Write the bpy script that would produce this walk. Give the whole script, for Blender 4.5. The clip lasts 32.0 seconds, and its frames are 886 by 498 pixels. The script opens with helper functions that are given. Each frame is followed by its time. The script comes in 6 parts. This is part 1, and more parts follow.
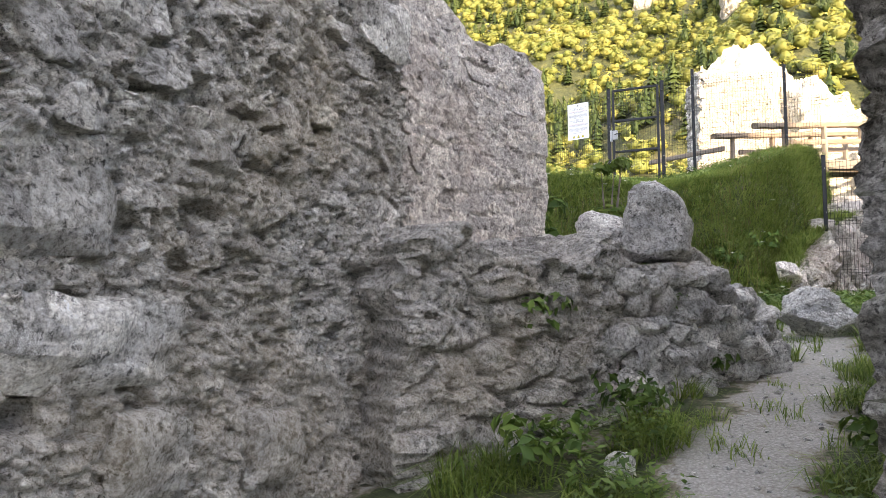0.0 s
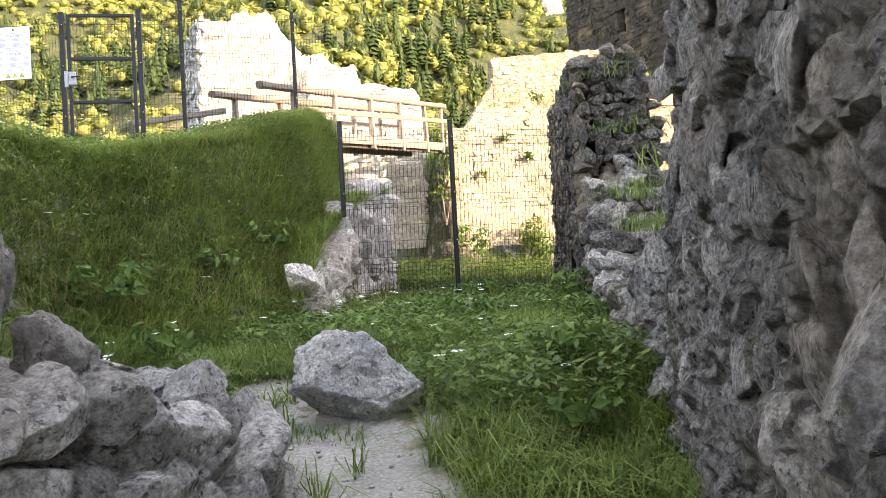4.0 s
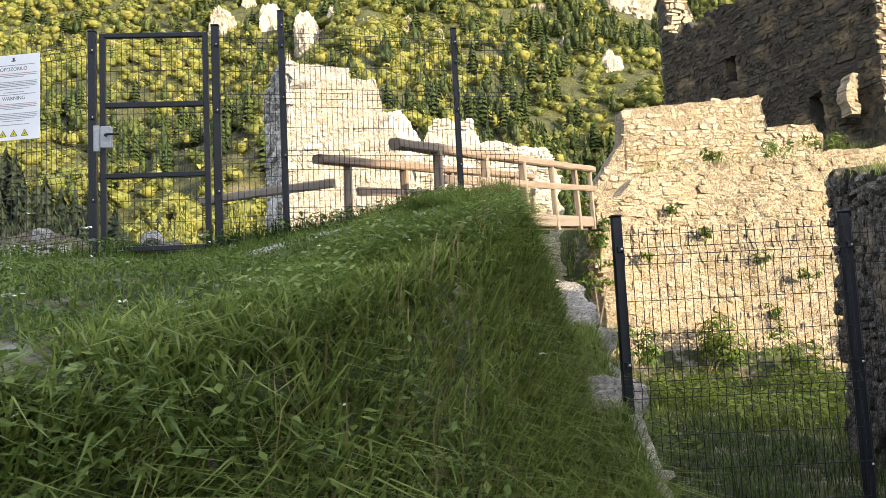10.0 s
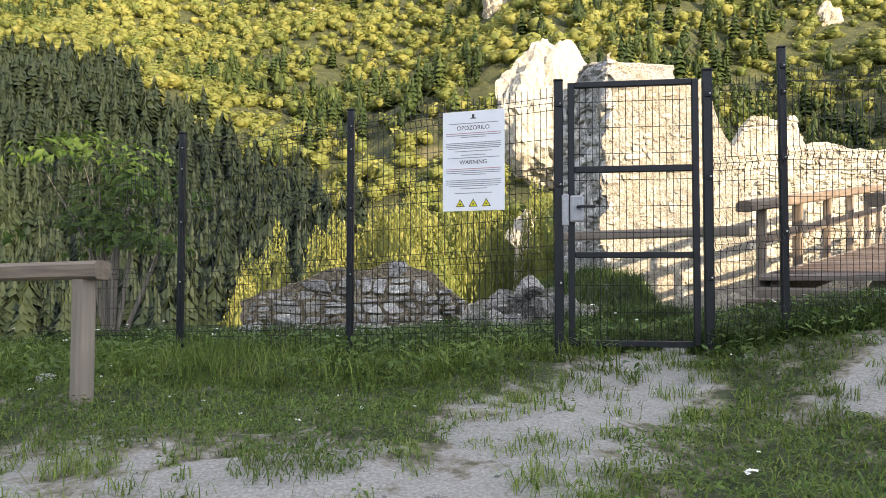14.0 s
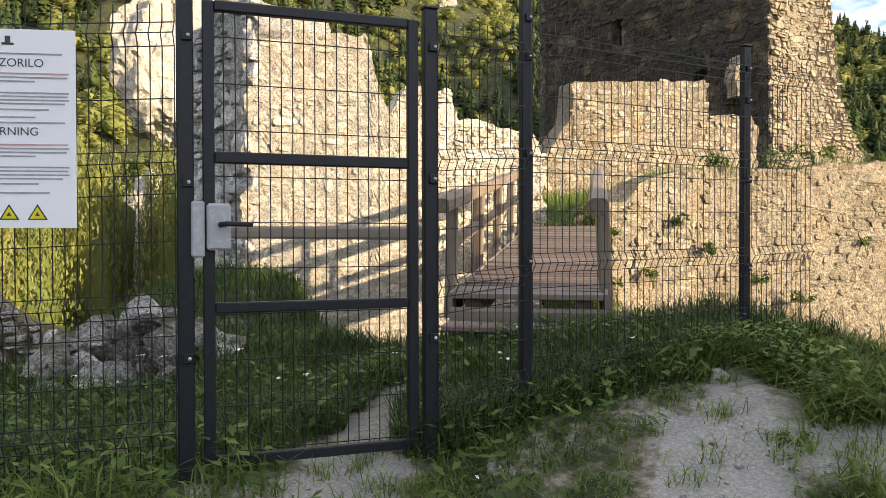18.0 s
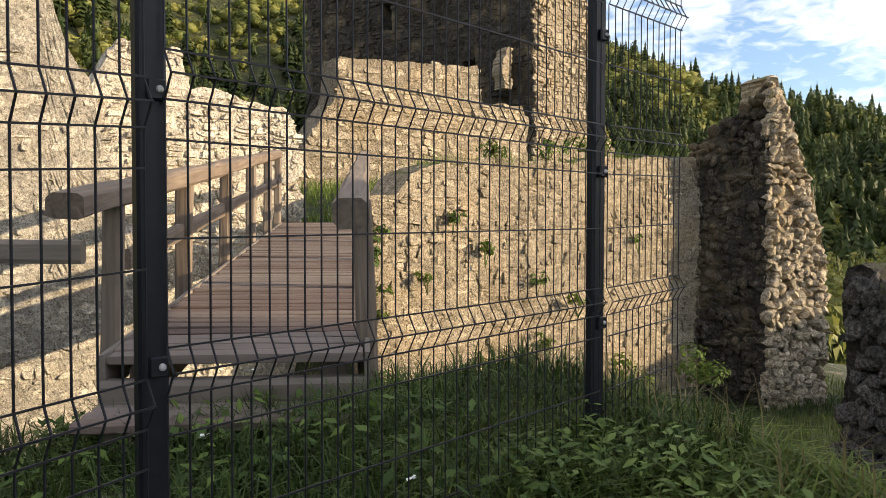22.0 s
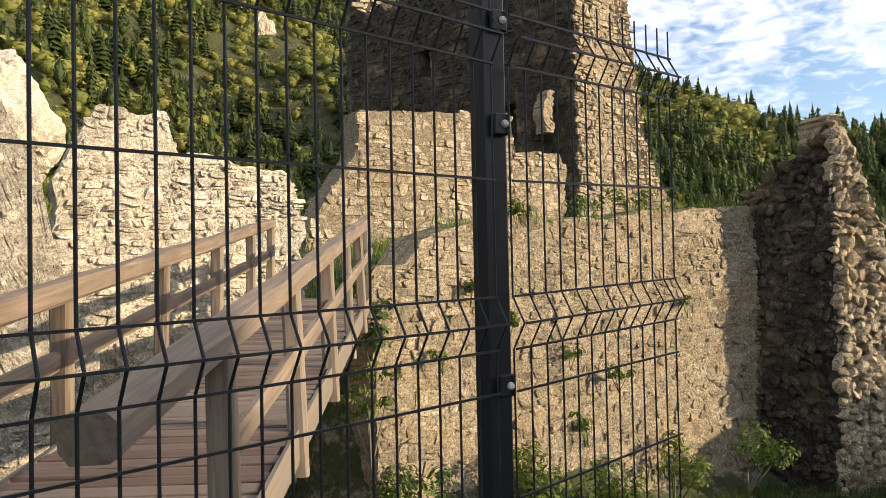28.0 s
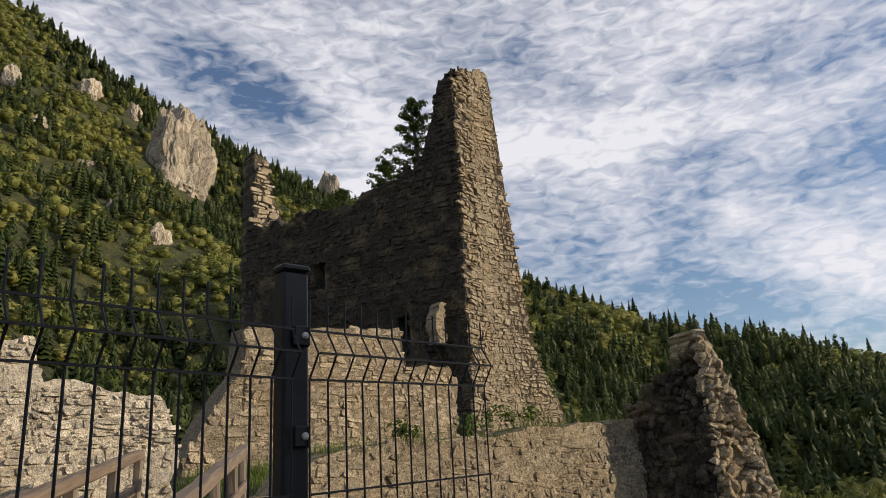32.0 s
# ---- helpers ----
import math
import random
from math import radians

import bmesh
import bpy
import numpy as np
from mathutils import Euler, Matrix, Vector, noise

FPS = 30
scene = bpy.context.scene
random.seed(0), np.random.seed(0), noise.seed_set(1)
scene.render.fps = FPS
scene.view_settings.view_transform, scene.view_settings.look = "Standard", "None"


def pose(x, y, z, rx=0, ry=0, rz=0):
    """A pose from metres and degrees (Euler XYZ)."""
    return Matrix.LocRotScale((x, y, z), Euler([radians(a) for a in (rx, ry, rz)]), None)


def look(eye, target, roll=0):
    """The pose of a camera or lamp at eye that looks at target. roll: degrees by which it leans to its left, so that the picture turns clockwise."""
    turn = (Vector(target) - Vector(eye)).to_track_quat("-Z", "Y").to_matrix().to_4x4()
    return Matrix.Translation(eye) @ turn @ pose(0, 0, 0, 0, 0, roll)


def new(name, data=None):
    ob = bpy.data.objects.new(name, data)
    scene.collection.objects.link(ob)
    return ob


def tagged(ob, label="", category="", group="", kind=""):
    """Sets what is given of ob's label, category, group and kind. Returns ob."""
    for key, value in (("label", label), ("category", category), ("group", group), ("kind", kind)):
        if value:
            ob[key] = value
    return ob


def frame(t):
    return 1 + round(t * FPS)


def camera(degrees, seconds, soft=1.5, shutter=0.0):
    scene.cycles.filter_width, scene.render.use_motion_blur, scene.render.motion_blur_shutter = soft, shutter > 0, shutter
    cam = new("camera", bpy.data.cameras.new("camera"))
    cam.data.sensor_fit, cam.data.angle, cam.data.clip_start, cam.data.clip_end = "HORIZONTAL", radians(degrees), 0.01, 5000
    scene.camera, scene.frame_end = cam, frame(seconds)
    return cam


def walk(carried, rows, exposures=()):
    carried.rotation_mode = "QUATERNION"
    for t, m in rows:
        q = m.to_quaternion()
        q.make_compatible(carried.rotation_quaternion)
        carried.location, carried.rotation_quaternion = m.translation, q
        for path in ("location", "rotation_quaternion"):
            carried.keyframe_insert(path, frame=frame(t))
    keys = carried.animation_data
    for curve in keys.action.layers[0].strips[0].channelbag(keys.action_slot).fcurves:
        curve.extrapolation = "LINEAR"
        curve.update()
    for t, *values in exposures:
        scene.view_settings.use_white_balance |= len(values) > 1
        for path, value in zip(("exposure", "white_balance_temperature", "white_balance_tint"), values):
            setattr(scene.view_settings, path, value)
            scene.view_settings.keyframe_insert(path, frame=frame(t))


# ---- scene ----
cam = camera(61, 32.0, soft=0.8)
PATH = [
    (0, (3.9, -15.591, -2.231), (3.002, -13.809, -2.101), -0.5),
    (1, (3.884, -14.606, -2.106), (3.391, -12.67, -2.019), -1.3),
    (2, (3.672, -13.457, -2.028), (3.525, -11.464, -1.961), -2.3),
    (3, (3.666, -12.701, -1.928), (3.787, -10.705, -1.885), -2.4),
    (4, (3.756, -11.902, -1.795), (4.059, -9.926, -1.775), -3.0),
    (6.5, (3.988, -8.933, -1.392), (4.63, -7.039, -1.403), -3.5),
    (7, (4.033, -8.373, -1.275), (4.755, -6.508, -1.266), -3.9),
    (8, (4.066, -7.774, -1.072), (4.824, -5.924, -1.014), -3.5),
    (9, (3.302, -6.923, -0.932), (3.744, -4.978, -0.788), -3.2),
    (9.5, (2.83, -7.02, -0.82), (3.111, -5.047, -0.645), -3.0),
    (10, (2.526, -6.894, -0.6), (2.696, -4.909, -0.423), -2.8),
    (11, (1.911, -6.595, -0.366), (1.864, -4.605, -0.175), -2.1),
    (12, (1.185, -6.301, 0.069), (0.981, -4.319, 0.239), -0.5),
    (13, (0.697, -6.058, 0.47), (0.423, -4.081, 0.6), -0.4),
    (13.5, (0.31, -5.955, 0.544), (0.008, -3.981, 0.651), -0.0),
    (16, (-0.653, -4.76, 0.867), (-0.582, -2.762, 0.871), 1.6),
    (17, (-0.212, -4.099, 1.03), (0.204, -2.143, 1.01), 1.3),
    (17.5, (-0.059, -3.773, 1.018), (0.472, -1.845, 1.0), 0.1),
    (18, (-0.01, -3.4, 1.089), (0.643, -1.51, 1.061), -0.1),
    (19, (0.124, -2.63, 1.188), (0.91, -0.792, 1.145), -0.7),
    (21, (0.978, -1.514, 1.301), (2.086, 0.151, 1.249), 0.1),
    (22, (1.252, -1.424, 1.256), (2.436, 0.187, 1.196), 0.1),
    (23, (1.615, -1.35, 1.312), (2.998, 0.093, 1.23), -0.4),
    (24.5, (2.341, -1.129, 1.572), (3.976, 0.02, 1.501), -0.6),
    (26.5, (2.738, -0.687, 1.639), (4.079, 0.795, 1.557), -2.0),
    (28, (2.516, -0.686, 1.686), (3.579, 1.008, 1.737), -1.2),
    (29, (2.496, -0.8, 1.781), (3.511, 0.911, 1.988), -0.5),
    (30, (2.582, -0.795, 1.861), (3.653, 0.848, 2.249), -1.6),
    (31, (2.582, -0.847, 1.871), (3.738, 0.704, 2.381), -2.6),
    (32, (2.617, -0.882, 1.87), (3.86, 0.574, 2.448), -3.2),
]
walk(cam, [(t, look(eye, target, roll)) for t, eye, target, roll in PATH],
     [(0, 2.1, 7000, 16), (1, 2.25, 7000, 16), (2, 2.35, 7000, 16), (4, 2.3, 6900, 15), (7, 1.85, 7000, 15), (8, 1.2, 7000, 15), (9, 1.1, 7000, 14), (10, 1.5, 6800, 13), (11, 1.45, 6800, 13), (13, 1.4, 6700, 13),
      (16, 1.25, 6800, 13), (18, 1.05, 6900, 14), (20, 0.95, 6900, 14), (22, 0.72, 6900, 14), (23, 0.62, 6900, 14), (24, 0.2, 6900, 14), (26.5, 0.5, 7000, 14), (28, 0.65, 7000, 14), (29, 0.3, 6900, 14), (30, -0.08, 6750, 14), (32, -0.35, 6650, 14)])


# ---- light ----
SUN_AZ, SUN_EL = 134.0, 14.0      # towards the sun: degrees clockwise from +y, and above the horizon
_az, _el = radians(SUN_AZ), radians(SUN_EL)
to_sun = Vector((math.sin(_az) * math.cos(_el), math.cos(_az) * math.cos(_el), math.sin(_el)))
sun = new("sun", bpy.data.lights.new("sun", "SUN"))
sun.data.energy, sun.data.angle, sun.data.color = 5.0, radians(0.6), (1.0, 0.83, 0.58)
sun.matrix_world = look(to_sun * 60, (0, 0, 0))

world = bpy.data.worlds.new("sky")
scene.world = world
world.use_nodes = True
wt = world.node_tree
wt.nodes.clear()
w_out = wt.nodes.new("ShaderNodeOutputWorld")
w_bg = wt.nodes.new("ShaderNodeBackground")
w_sky = wt.nodes.new("ShaderNodeTexSky")
w_sky.sky_type, w_sky.sun_disc = "NISHITA", False
w_sky.sun_elevation, w_sky.sun_rotation = radians(22), radians(SUN_AZ)
w_sky.air_density, w_sky.dust_density, w_sky.ozone_density = 1.0, 0.8, 3.0
w_co = wt.nodes.new("ShaderNodeTexCoord")
w_map = wt.nodes.new("ShaderNodeMapping")
w_map.inputs["Scale"].default_value = (1.0, 1.0, 2.6)
w_map.inputs["Rotation"].default_value = (0.0, 0.25, 0.9)
w_n1 = wt.nodes.new("ShaderNodeTexNoise")
w_n1.inputs["Scale"].default_value, w_n1.inputs["Detail"].default_value, w_n1.inputs["Distortion"].default_value = 2.1, 6, 0.5
w_n2 = wt.nodes.new("ShaderNodeTexNoise")
w_n2.inputs["Scale"].default_value, w_n2.inputs["Detail"].default_value, w_n2.inputs["Distortion"].default_value = 34, 4, 0.8
w_add = wt.nodes.new("ShaderNodeMath")
w_add.operation = "MULTIPLY_ADD"
w_add.inputs[1].default_value = 0.32
w_ramp = wt.nodes.new("ShaderNodeValToRGB")
w_ramp.color_ramp.elements[0].position, w_ramp.color_ramp.elements[0].color = 0.55, (0, 0, 0, 1)
w_ramp.color_ramp.elements[1].position, w_ramp.color_ramp.elements[1].color = 0.78, (0.95, 0.95, 0.95, 1)
w_mix = wt.nodes.new("ShaderNodeMix")
w_mix.data_type = "RGBA"
w_mix.inputs[7].default_value = (7.6, 7.8, 8.2, 1)
L = wt.links.new
L(w_co.outputs["Generated"], w_map.inputs["Vector"])
L(w_map.outputs["Vector"], w_n1.inputs["Vector"])
L(w_map.outputs["Vector"], w_n2.inputs["Vector"])
L(w_n2.outputs["Fac"], w_add.inputs[0])
L(w_n1.outputs["Fac"], w_add.inputs[2])
L(w_add.outputs["Value"], w_ramp.inputs["Fac"])
L(w_ramp.outputs["Color"], w_mix.inputs["Factor"])
L(w_sky.outputs["Color"], w_mix.inputs[6])
L(w_mix.outputs[2], w_bg.inputs["Color"])
w_bg.inputs["Strength"].default_value = 0.14
L(w_bg.outputs["Background"], w_out.inputs["Surface"])


# ---- materials ----
def mat(name):
    m = bpy.data.materials.new(name)
    m.use_nodes = True
    nt = m.node_tree
    return m, nt, nt.nodes["Principled BSDF"]


def node(nt, kind, **values):
    n = nt.nodes.new(kind)
    for key, value in values.items():
        n.inputs[key.replace("_", " ")].default_value = value
    return n


def ramp(nt, source, stops):
    r = nt.nodes.new("ShaderNodeValToRGB")
    els = r.color_ramp.elements
    while len(els) < len(stops):
        els.new(0.5)
    for e, (p, c) in zip(els, stops):
        e.position, e.color = p, (*c, 1)
    nt.links.new(source, r.inputs["Fac"])
    return r.outputs["Color"]


def mixed(nt, fac, a, b, how="MIX"):
    n = nt.nodes.new("ShaderNodeMix")
    n.data_type, n.blend_type = "RGBA", how
    for slot, v in ((0, fac), (6, a), (7, b)):
        if isinstance(v, (int, float)):
            n.inputs[slot].default_value = v
        elif isinstance(v, tuple):
            n.inputs[slot].default_value = (*v, 1)
        else:
            nt.links.new(v, n.inputs[slot])
    return n.outputs[2]


def noise_of(nt, vec, scale, detail=5, rough=0.55, distort=0.0):
    n = node(nt, "ShaderNodeTexNoise", Scale=scale, Detail=detail, Roughness=rough, Distortion=distort)
    nt.links.new(vec, n.inputs["Vector"])
    return n.outputs["Fac"]


def bumped(nt, bsdf, height, strength=0.5, distance=0.02, before=None):
    b = node(nt, "ShaderNodeBump", Strength=strength, Distance=distance)
    nt.links.new(height, b.inputs["Height"])
    if before is not None:
        nt.links.new(before, b.inputs["Normal"])
    nt.links.new(b.outputs["Normal"], bsdf.inputs["Normal"])
    return b.outputs["Normal"]


def stone_material(name, dark, mid, light, lichen=(0.06, 0.06, 0.055), lichen_from=0.60, warm=(0.42, 0.33, 0.2), moss=None, grain=1.0, joint=4.6, flat=1.5, crack=1.0):
    """Weathered limestone: three tones, dark lichen, ochre stains, pits with shade put into their colour; each loose
    piece has a tone of its own.
    """
    m, nt, b = mat(name)
    geo = nt.nodes.new("ShaderNodeNewGeometry")
    pos = geo.outputs["Position"]
    info = nt.nodes.new("ShaderNodeObjectInfo")
    big = noise_of(nt, pos, 0.9, 4)
    midn = noise_of(nt, pos, 5.5 * grain, 6, 0.62)
    fine = noise_of(nt, pos, 30 * grain, 8, 0.8)
    col = ramp(nt, midn, [(0.28, dark), (0.5, mid), (0.72, light)])
    col = mixed(nt, 0.7, col, ramp(nt, fine, [(0.4, tuple(c * 0.75 for c in dark)), (0.49, mid), (0.58, tuple(min(0.85, c * 1.2) for c in light))]))
    # crevice shade is put into the base colour of the pits, besides their bump
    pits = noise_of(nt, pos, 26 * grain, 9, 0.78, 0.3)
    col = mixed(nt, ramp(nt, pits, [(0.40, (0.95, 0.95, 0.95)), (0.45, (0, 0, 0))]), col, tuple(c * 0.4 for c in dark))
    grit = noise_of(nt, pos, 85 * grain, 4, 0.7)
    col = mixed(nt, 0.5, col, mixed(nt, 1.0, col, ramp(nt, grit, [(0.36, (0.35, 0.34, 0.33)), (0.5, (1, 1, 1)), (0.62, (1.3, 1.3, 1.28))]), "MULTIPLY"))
    # joints and cracks between the stones, and a tone for each
    warp = node(nt, "ShaderNodeTexNoise", Scale=5.0 * grain, Detail=4.0, Roughness=0.6)
    nt.links.new(pos, warp.inputs["Vector"])
    wv = nt.nodes.new("ShaderNodeVectorMath")
    wv.operation = "MULTIPLY_ADD"
    wv.inputs[1].default_value = (0.05 / grain, 0.05 / grain, 0.05 / grain)
    nt.links.new(warp.outputs["Color"], wv.inputs[0])
    nt.links.new(pos, wv.inputs[2])
    squash = nt.nodes.new("ShaderNodeVectorMath")
    squash.operation = "MULTIPLY"
    squash.inputs[1].default_value = (1, 1, flat)
    nt.links.new(wv.outputs["Vector"], squash.inputs[0])
    gaps = []
    for scale in (joint * grain, joint * grain * 3.1):
        ve = node(nt, "ShaderNodeTexVoronoi", Scale=scale)
        ve.feature = "DISTANCE_TO_EDGE"
        nt.links.new(squash.outputs["Vector"], ve.inputs["Vector"])
        gaps.append(ve.outputs["Distance"])
    vc = node(nt, "ShaderNodeTexVoronoi", Scale=joint * grain)
    nt.links.new(squash.outputs["Vector"], vc.inputs["Vector"])
    wide = ramp(nt, gaps[0], [(0.0, (0, 0, 0)), (0.035, (0.45, 0.45, 0.45)), (0.09, (1, 1, 1))])
    thin = ramp(nt, gaps[1], [(0.0, (0.25, 0.25, 0.25)), (0.07, (1, 1, 1))])
    joints = mixed(nt, 1.0, wide, thin, "MULTIPLY")
    bw_ = nt.nodes.new("ShaderNodeRGBToBW")
    nt.links.new(vc.outputs["Color"], bw_.inputs["Color"])
    tones = ramp(nt, bw_.outputs["Val"], [(0.2, (0.72, 0.71, 0.7)), (0.8, (1.22, 1.2, 1.15))])
    col = mixed(nt, 0.75, col, mixed(nt, 1.0, col, tones, "MULTIPLY"))
    dirt = ramp(nt, gaps[0], [(0.0, (0.42, 0.4, 0.37)), (0.055, (1, 1, 1))])
    col = mixed(nt, 0.8 * crack, col, mixed(nt, 1.0, col, dirt, "MULTIPLY"))
    stain = ramp(nt, big, [(0.52, (0, 0, 0)), (0.7, (0.75, 0.75, 0.75))])
    col = mixed(nt, stain, col, mixed(nt, 0.5, col, warm))
    spots = ramp(nt, noise_of(nt, pos, 11 * grain, 8, 0.72, 0.6), [(lichen_from, (0, 0, 0)), (lichen_from + 0.08, (0.8, 0.8, 0.8))])
    col = mixed(nt, spots, col, lichen)
    if moss:
        up = nt.nodes.new("ShaderNodeSeparateXYZ")
        nt.links.new(geo.outputs["Normal"], up.inputs["Vector"])
        mm = nt.nodes.new("ShaderNodeMath")
        mm.operation = "MULTIPLY"
        nt.links.new(up.outputs["Z"], mm.inputs[0])
        nt.links.new(noise_of(nt, pos, 4, 5), mm.inputs[1])
        col = mixed(nt, ramp(nt, mm.outputs["Value"], [(0.36, (0, 0, 0)), (0.5, (0.8, 0.8, 0.8))]), col, moss)
    tone = nt.nodes.new("ShaderNodeMapRange")
    tone.inputs["To Min"].default_value, tone.inputs["To Max"].default_value = 0.72, 1.22
    nt.links.new(info.outputs["Random"], tone.inputs["Value"])
    isl = nt.nodes.new("ShaderNodeMapRange")
    isl.inputs["To Min"].default_value, isl.inputs["To Max"].default_value = 0.8, 1.15
    nt.links.new(geo.outputs["Random Per Island"], isl.inputs["Value"])
    both = nt.nodes.new("ShaderNodeMath")
    both.operation = "MULTIPLY"
    nt.links.new(tone.outputs["Result"], both.inputs[0])
    nt.links.new(isl.outputs["Result"], both.inputs[1])
    vm = nt.nodes.new("ShaderNodeVectorMath")
    vm.operation = "SCALE"
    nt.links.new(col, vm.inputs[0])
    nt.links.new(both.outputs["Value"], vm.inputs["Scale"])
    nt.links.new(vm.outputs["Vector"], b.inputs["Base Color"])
    b.inputs["Roughness"].default_value = 0.93
    b.inputs["Specular IOR Level"].default_value = 0.25
    n1 = bumped(nt, b, midn, 0.7, 0.07)
    n2 = bumped(nt, b, joints, min(1.0, 0.8 * crack), 0.035 / grain, n1)
    n3 = bumped(nt, b, pits, 0.8, 0.035 / grain, n2)
    bumped(nt, b, fine, 1.0, 0.026, n3)
    return m


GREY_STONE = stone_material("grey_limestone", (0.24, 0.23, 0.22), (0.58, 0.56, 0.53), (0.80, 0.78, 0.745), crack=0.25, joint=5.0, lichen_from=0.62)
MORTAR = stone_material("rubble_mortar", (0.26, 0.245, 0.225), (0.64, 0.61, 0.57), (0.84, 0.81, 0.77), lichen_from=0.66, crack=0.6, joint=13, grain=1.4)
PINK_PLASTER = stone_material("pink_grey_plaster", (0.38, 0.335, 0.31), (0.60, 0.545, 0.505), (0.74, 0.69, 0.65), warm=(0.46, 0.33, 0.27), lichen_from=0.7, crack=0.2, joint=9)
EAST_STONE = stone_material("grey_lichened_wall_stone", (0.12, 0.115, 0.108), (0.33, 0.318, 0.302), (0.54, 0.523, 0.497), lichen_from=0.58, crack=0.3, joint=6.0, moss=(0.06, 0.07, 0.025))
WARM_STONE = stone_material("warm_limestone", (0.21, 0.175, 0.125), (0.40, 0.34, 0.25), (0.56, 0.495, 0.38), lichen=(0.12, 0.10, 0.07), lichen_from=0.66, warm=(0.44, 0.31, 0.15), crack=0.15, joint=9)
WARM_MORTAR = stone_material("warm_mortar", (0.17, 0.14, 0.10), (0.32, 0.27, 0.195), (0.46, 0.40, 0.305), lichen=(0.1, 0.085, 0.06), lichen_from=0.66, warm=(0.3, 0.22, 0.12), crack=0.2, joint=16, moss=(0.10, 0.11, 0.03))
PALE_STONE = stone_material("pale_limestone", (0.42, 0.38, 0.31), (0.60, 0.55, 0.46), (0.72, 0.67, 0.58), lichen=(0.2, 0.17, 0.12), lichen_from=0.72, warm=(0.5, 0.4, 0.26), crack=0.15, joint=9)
# darkened copies for walls turned from the sun; their shade is in the colour
SHADE_STONE = stone_material("shaded_tower_stone", (0.026, 0.022, 0.018), (0.066, 0.057, 0.045), (0.135, 0.118, 0.092), lichen_from=0.62, warm=(0.33, 0.24, 0.13), crack=0.2, joint=6)
DARK_MORTAR = stone_material("dark_joint_and_shade_mortar", (0.022, 0.02, 0.017), (0.05, 0.045, 0.038), (0.095, 0.087, 0.073), lichen_from=0.62, crack=0.2, joint=14, moss=(0.05, 0.06, 0.02))
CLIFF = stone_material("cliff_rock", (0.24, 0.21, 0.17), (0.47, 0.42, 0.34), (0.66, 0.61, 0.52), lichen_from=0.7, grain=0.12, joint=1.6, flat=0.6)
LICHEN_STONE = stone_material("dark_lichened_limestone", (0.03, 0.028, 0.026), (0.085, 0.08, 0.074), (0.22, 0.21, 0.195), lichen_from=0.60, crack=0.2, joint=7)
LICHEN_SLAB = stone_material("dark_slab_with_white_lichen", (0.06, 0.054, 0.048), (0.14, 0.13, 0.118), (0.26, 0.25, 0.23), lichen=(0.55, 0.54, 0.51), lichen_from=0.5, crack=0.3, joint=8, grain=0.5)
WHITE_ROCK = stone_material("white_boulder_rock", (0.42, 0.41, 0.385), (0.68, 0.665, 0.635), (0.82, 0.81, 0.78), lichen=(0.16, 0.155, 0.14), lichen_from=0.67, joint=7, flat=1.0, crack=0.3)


def wood_material(name, dark, light, along=0):
    m, nt, b = mat(name)
    co = nt.nodes.new("ShaderNodeTexCoord")
    mp = nt.nodes.new("ShaderNodeMapping")
    sc = [26.0, 26.0, 26.0]
    sc[along] = 1.1
    mp.inputs["Scale"].default_value = sc
    nt.links.new(co.outputs["Object"], mp.inputs["Vector"])
    info = nt.nodes.new("ShaderNodeObjectInfo")
    grain = noise_of(nt, mp.outputs["Vector"], 1.0, 6, 0.65, 0.8)
    blot = noise_of(nt, co.outputs["Object"], 2.6, 4)
    col = ramp(nt, grain, [(0.3, dark), (0.68, light)])
    col = mixed(nt, blot, col, (dark[0] * 1.5, dark[1] * 1.5, dark[2] * 1.55))
    col = mixed(nt, info.outputs["Random"], col, mixed(nt, 0.45, col, (0.30, 0.27, 0.23)))
    nt.links.new(col, b.inputs["Base Color"])
    b.inputs["Roughness"].default_value = 0.8
    bumped(nt, b, grain, 0.6, 0.006)
    return m


WOOD_RAIL = wood_material("weathered_rail_wood", (0.07, 0.05, 0.035), (0.35, 0.27, 0.19), 1)
WOOD_DECK = wood_material("weathered_deck_wood", (0.05, 0.031, 0.024), (0.185, 0.125, 0.098), 0)
WOOD_BEAM = wood_material("dark_beam_wood", (0.04, 0.028, 0.02), (0.15, 0.105, 0.072), 1)


def paint_material(name, colour, rough=0.35, wear=0.5):
    m, nt, b = mat(name)
    geo = nt.nodes.new("ShaderNodeNewGeometry")
    n = noise_of(nt, geo.outputs["Position"], 30, 5)
    nt.links.new(mixed(nt, ramp(nt, n, [(0.5, (0, 0, 0)), (0.75, (wear, wear, wear))]), colour, tuple(c * 1.7 + 0.006 for c in colour)), b.inputs["Base Color"])
    b.inputs["Roughness"].default_value = rough
    b.inputs["Specular IOR Level"].default_value = 0.3
    bumped(nt, b, n, 0.08, 0.002)
    return m


FENCE_PAINT = paint_material("anthracite_powder_coat", (0.008, 0.010, 0.014), 0.42)
WIRE_PAINT = paint_material("dark_wire_coat", (0.012, 0.013, 0.016), 0.5)
LOCK_GREY = paint_material("grey_lock_plastic", (0.33, 0.34, 0.36), 0.45)
STEEL = paint_material("bolt_steel", (0.45, 0.44, 0.42), 0.3)
SIGN_WHITE = paint_material("sign_white", (0.78, 0.79, 0.82), 0.4, 0.03)
INK = paint_material("sign_ink", (0.05, 0.05, 0.055), 0.5)
INK_GREY = paint_material("sign_grey_print", (0.30, 0.30, 0.32), 0.5)
INK_RED = paint_material("sign_red_print", (0.5, 0.3, 0.3), 0.5)
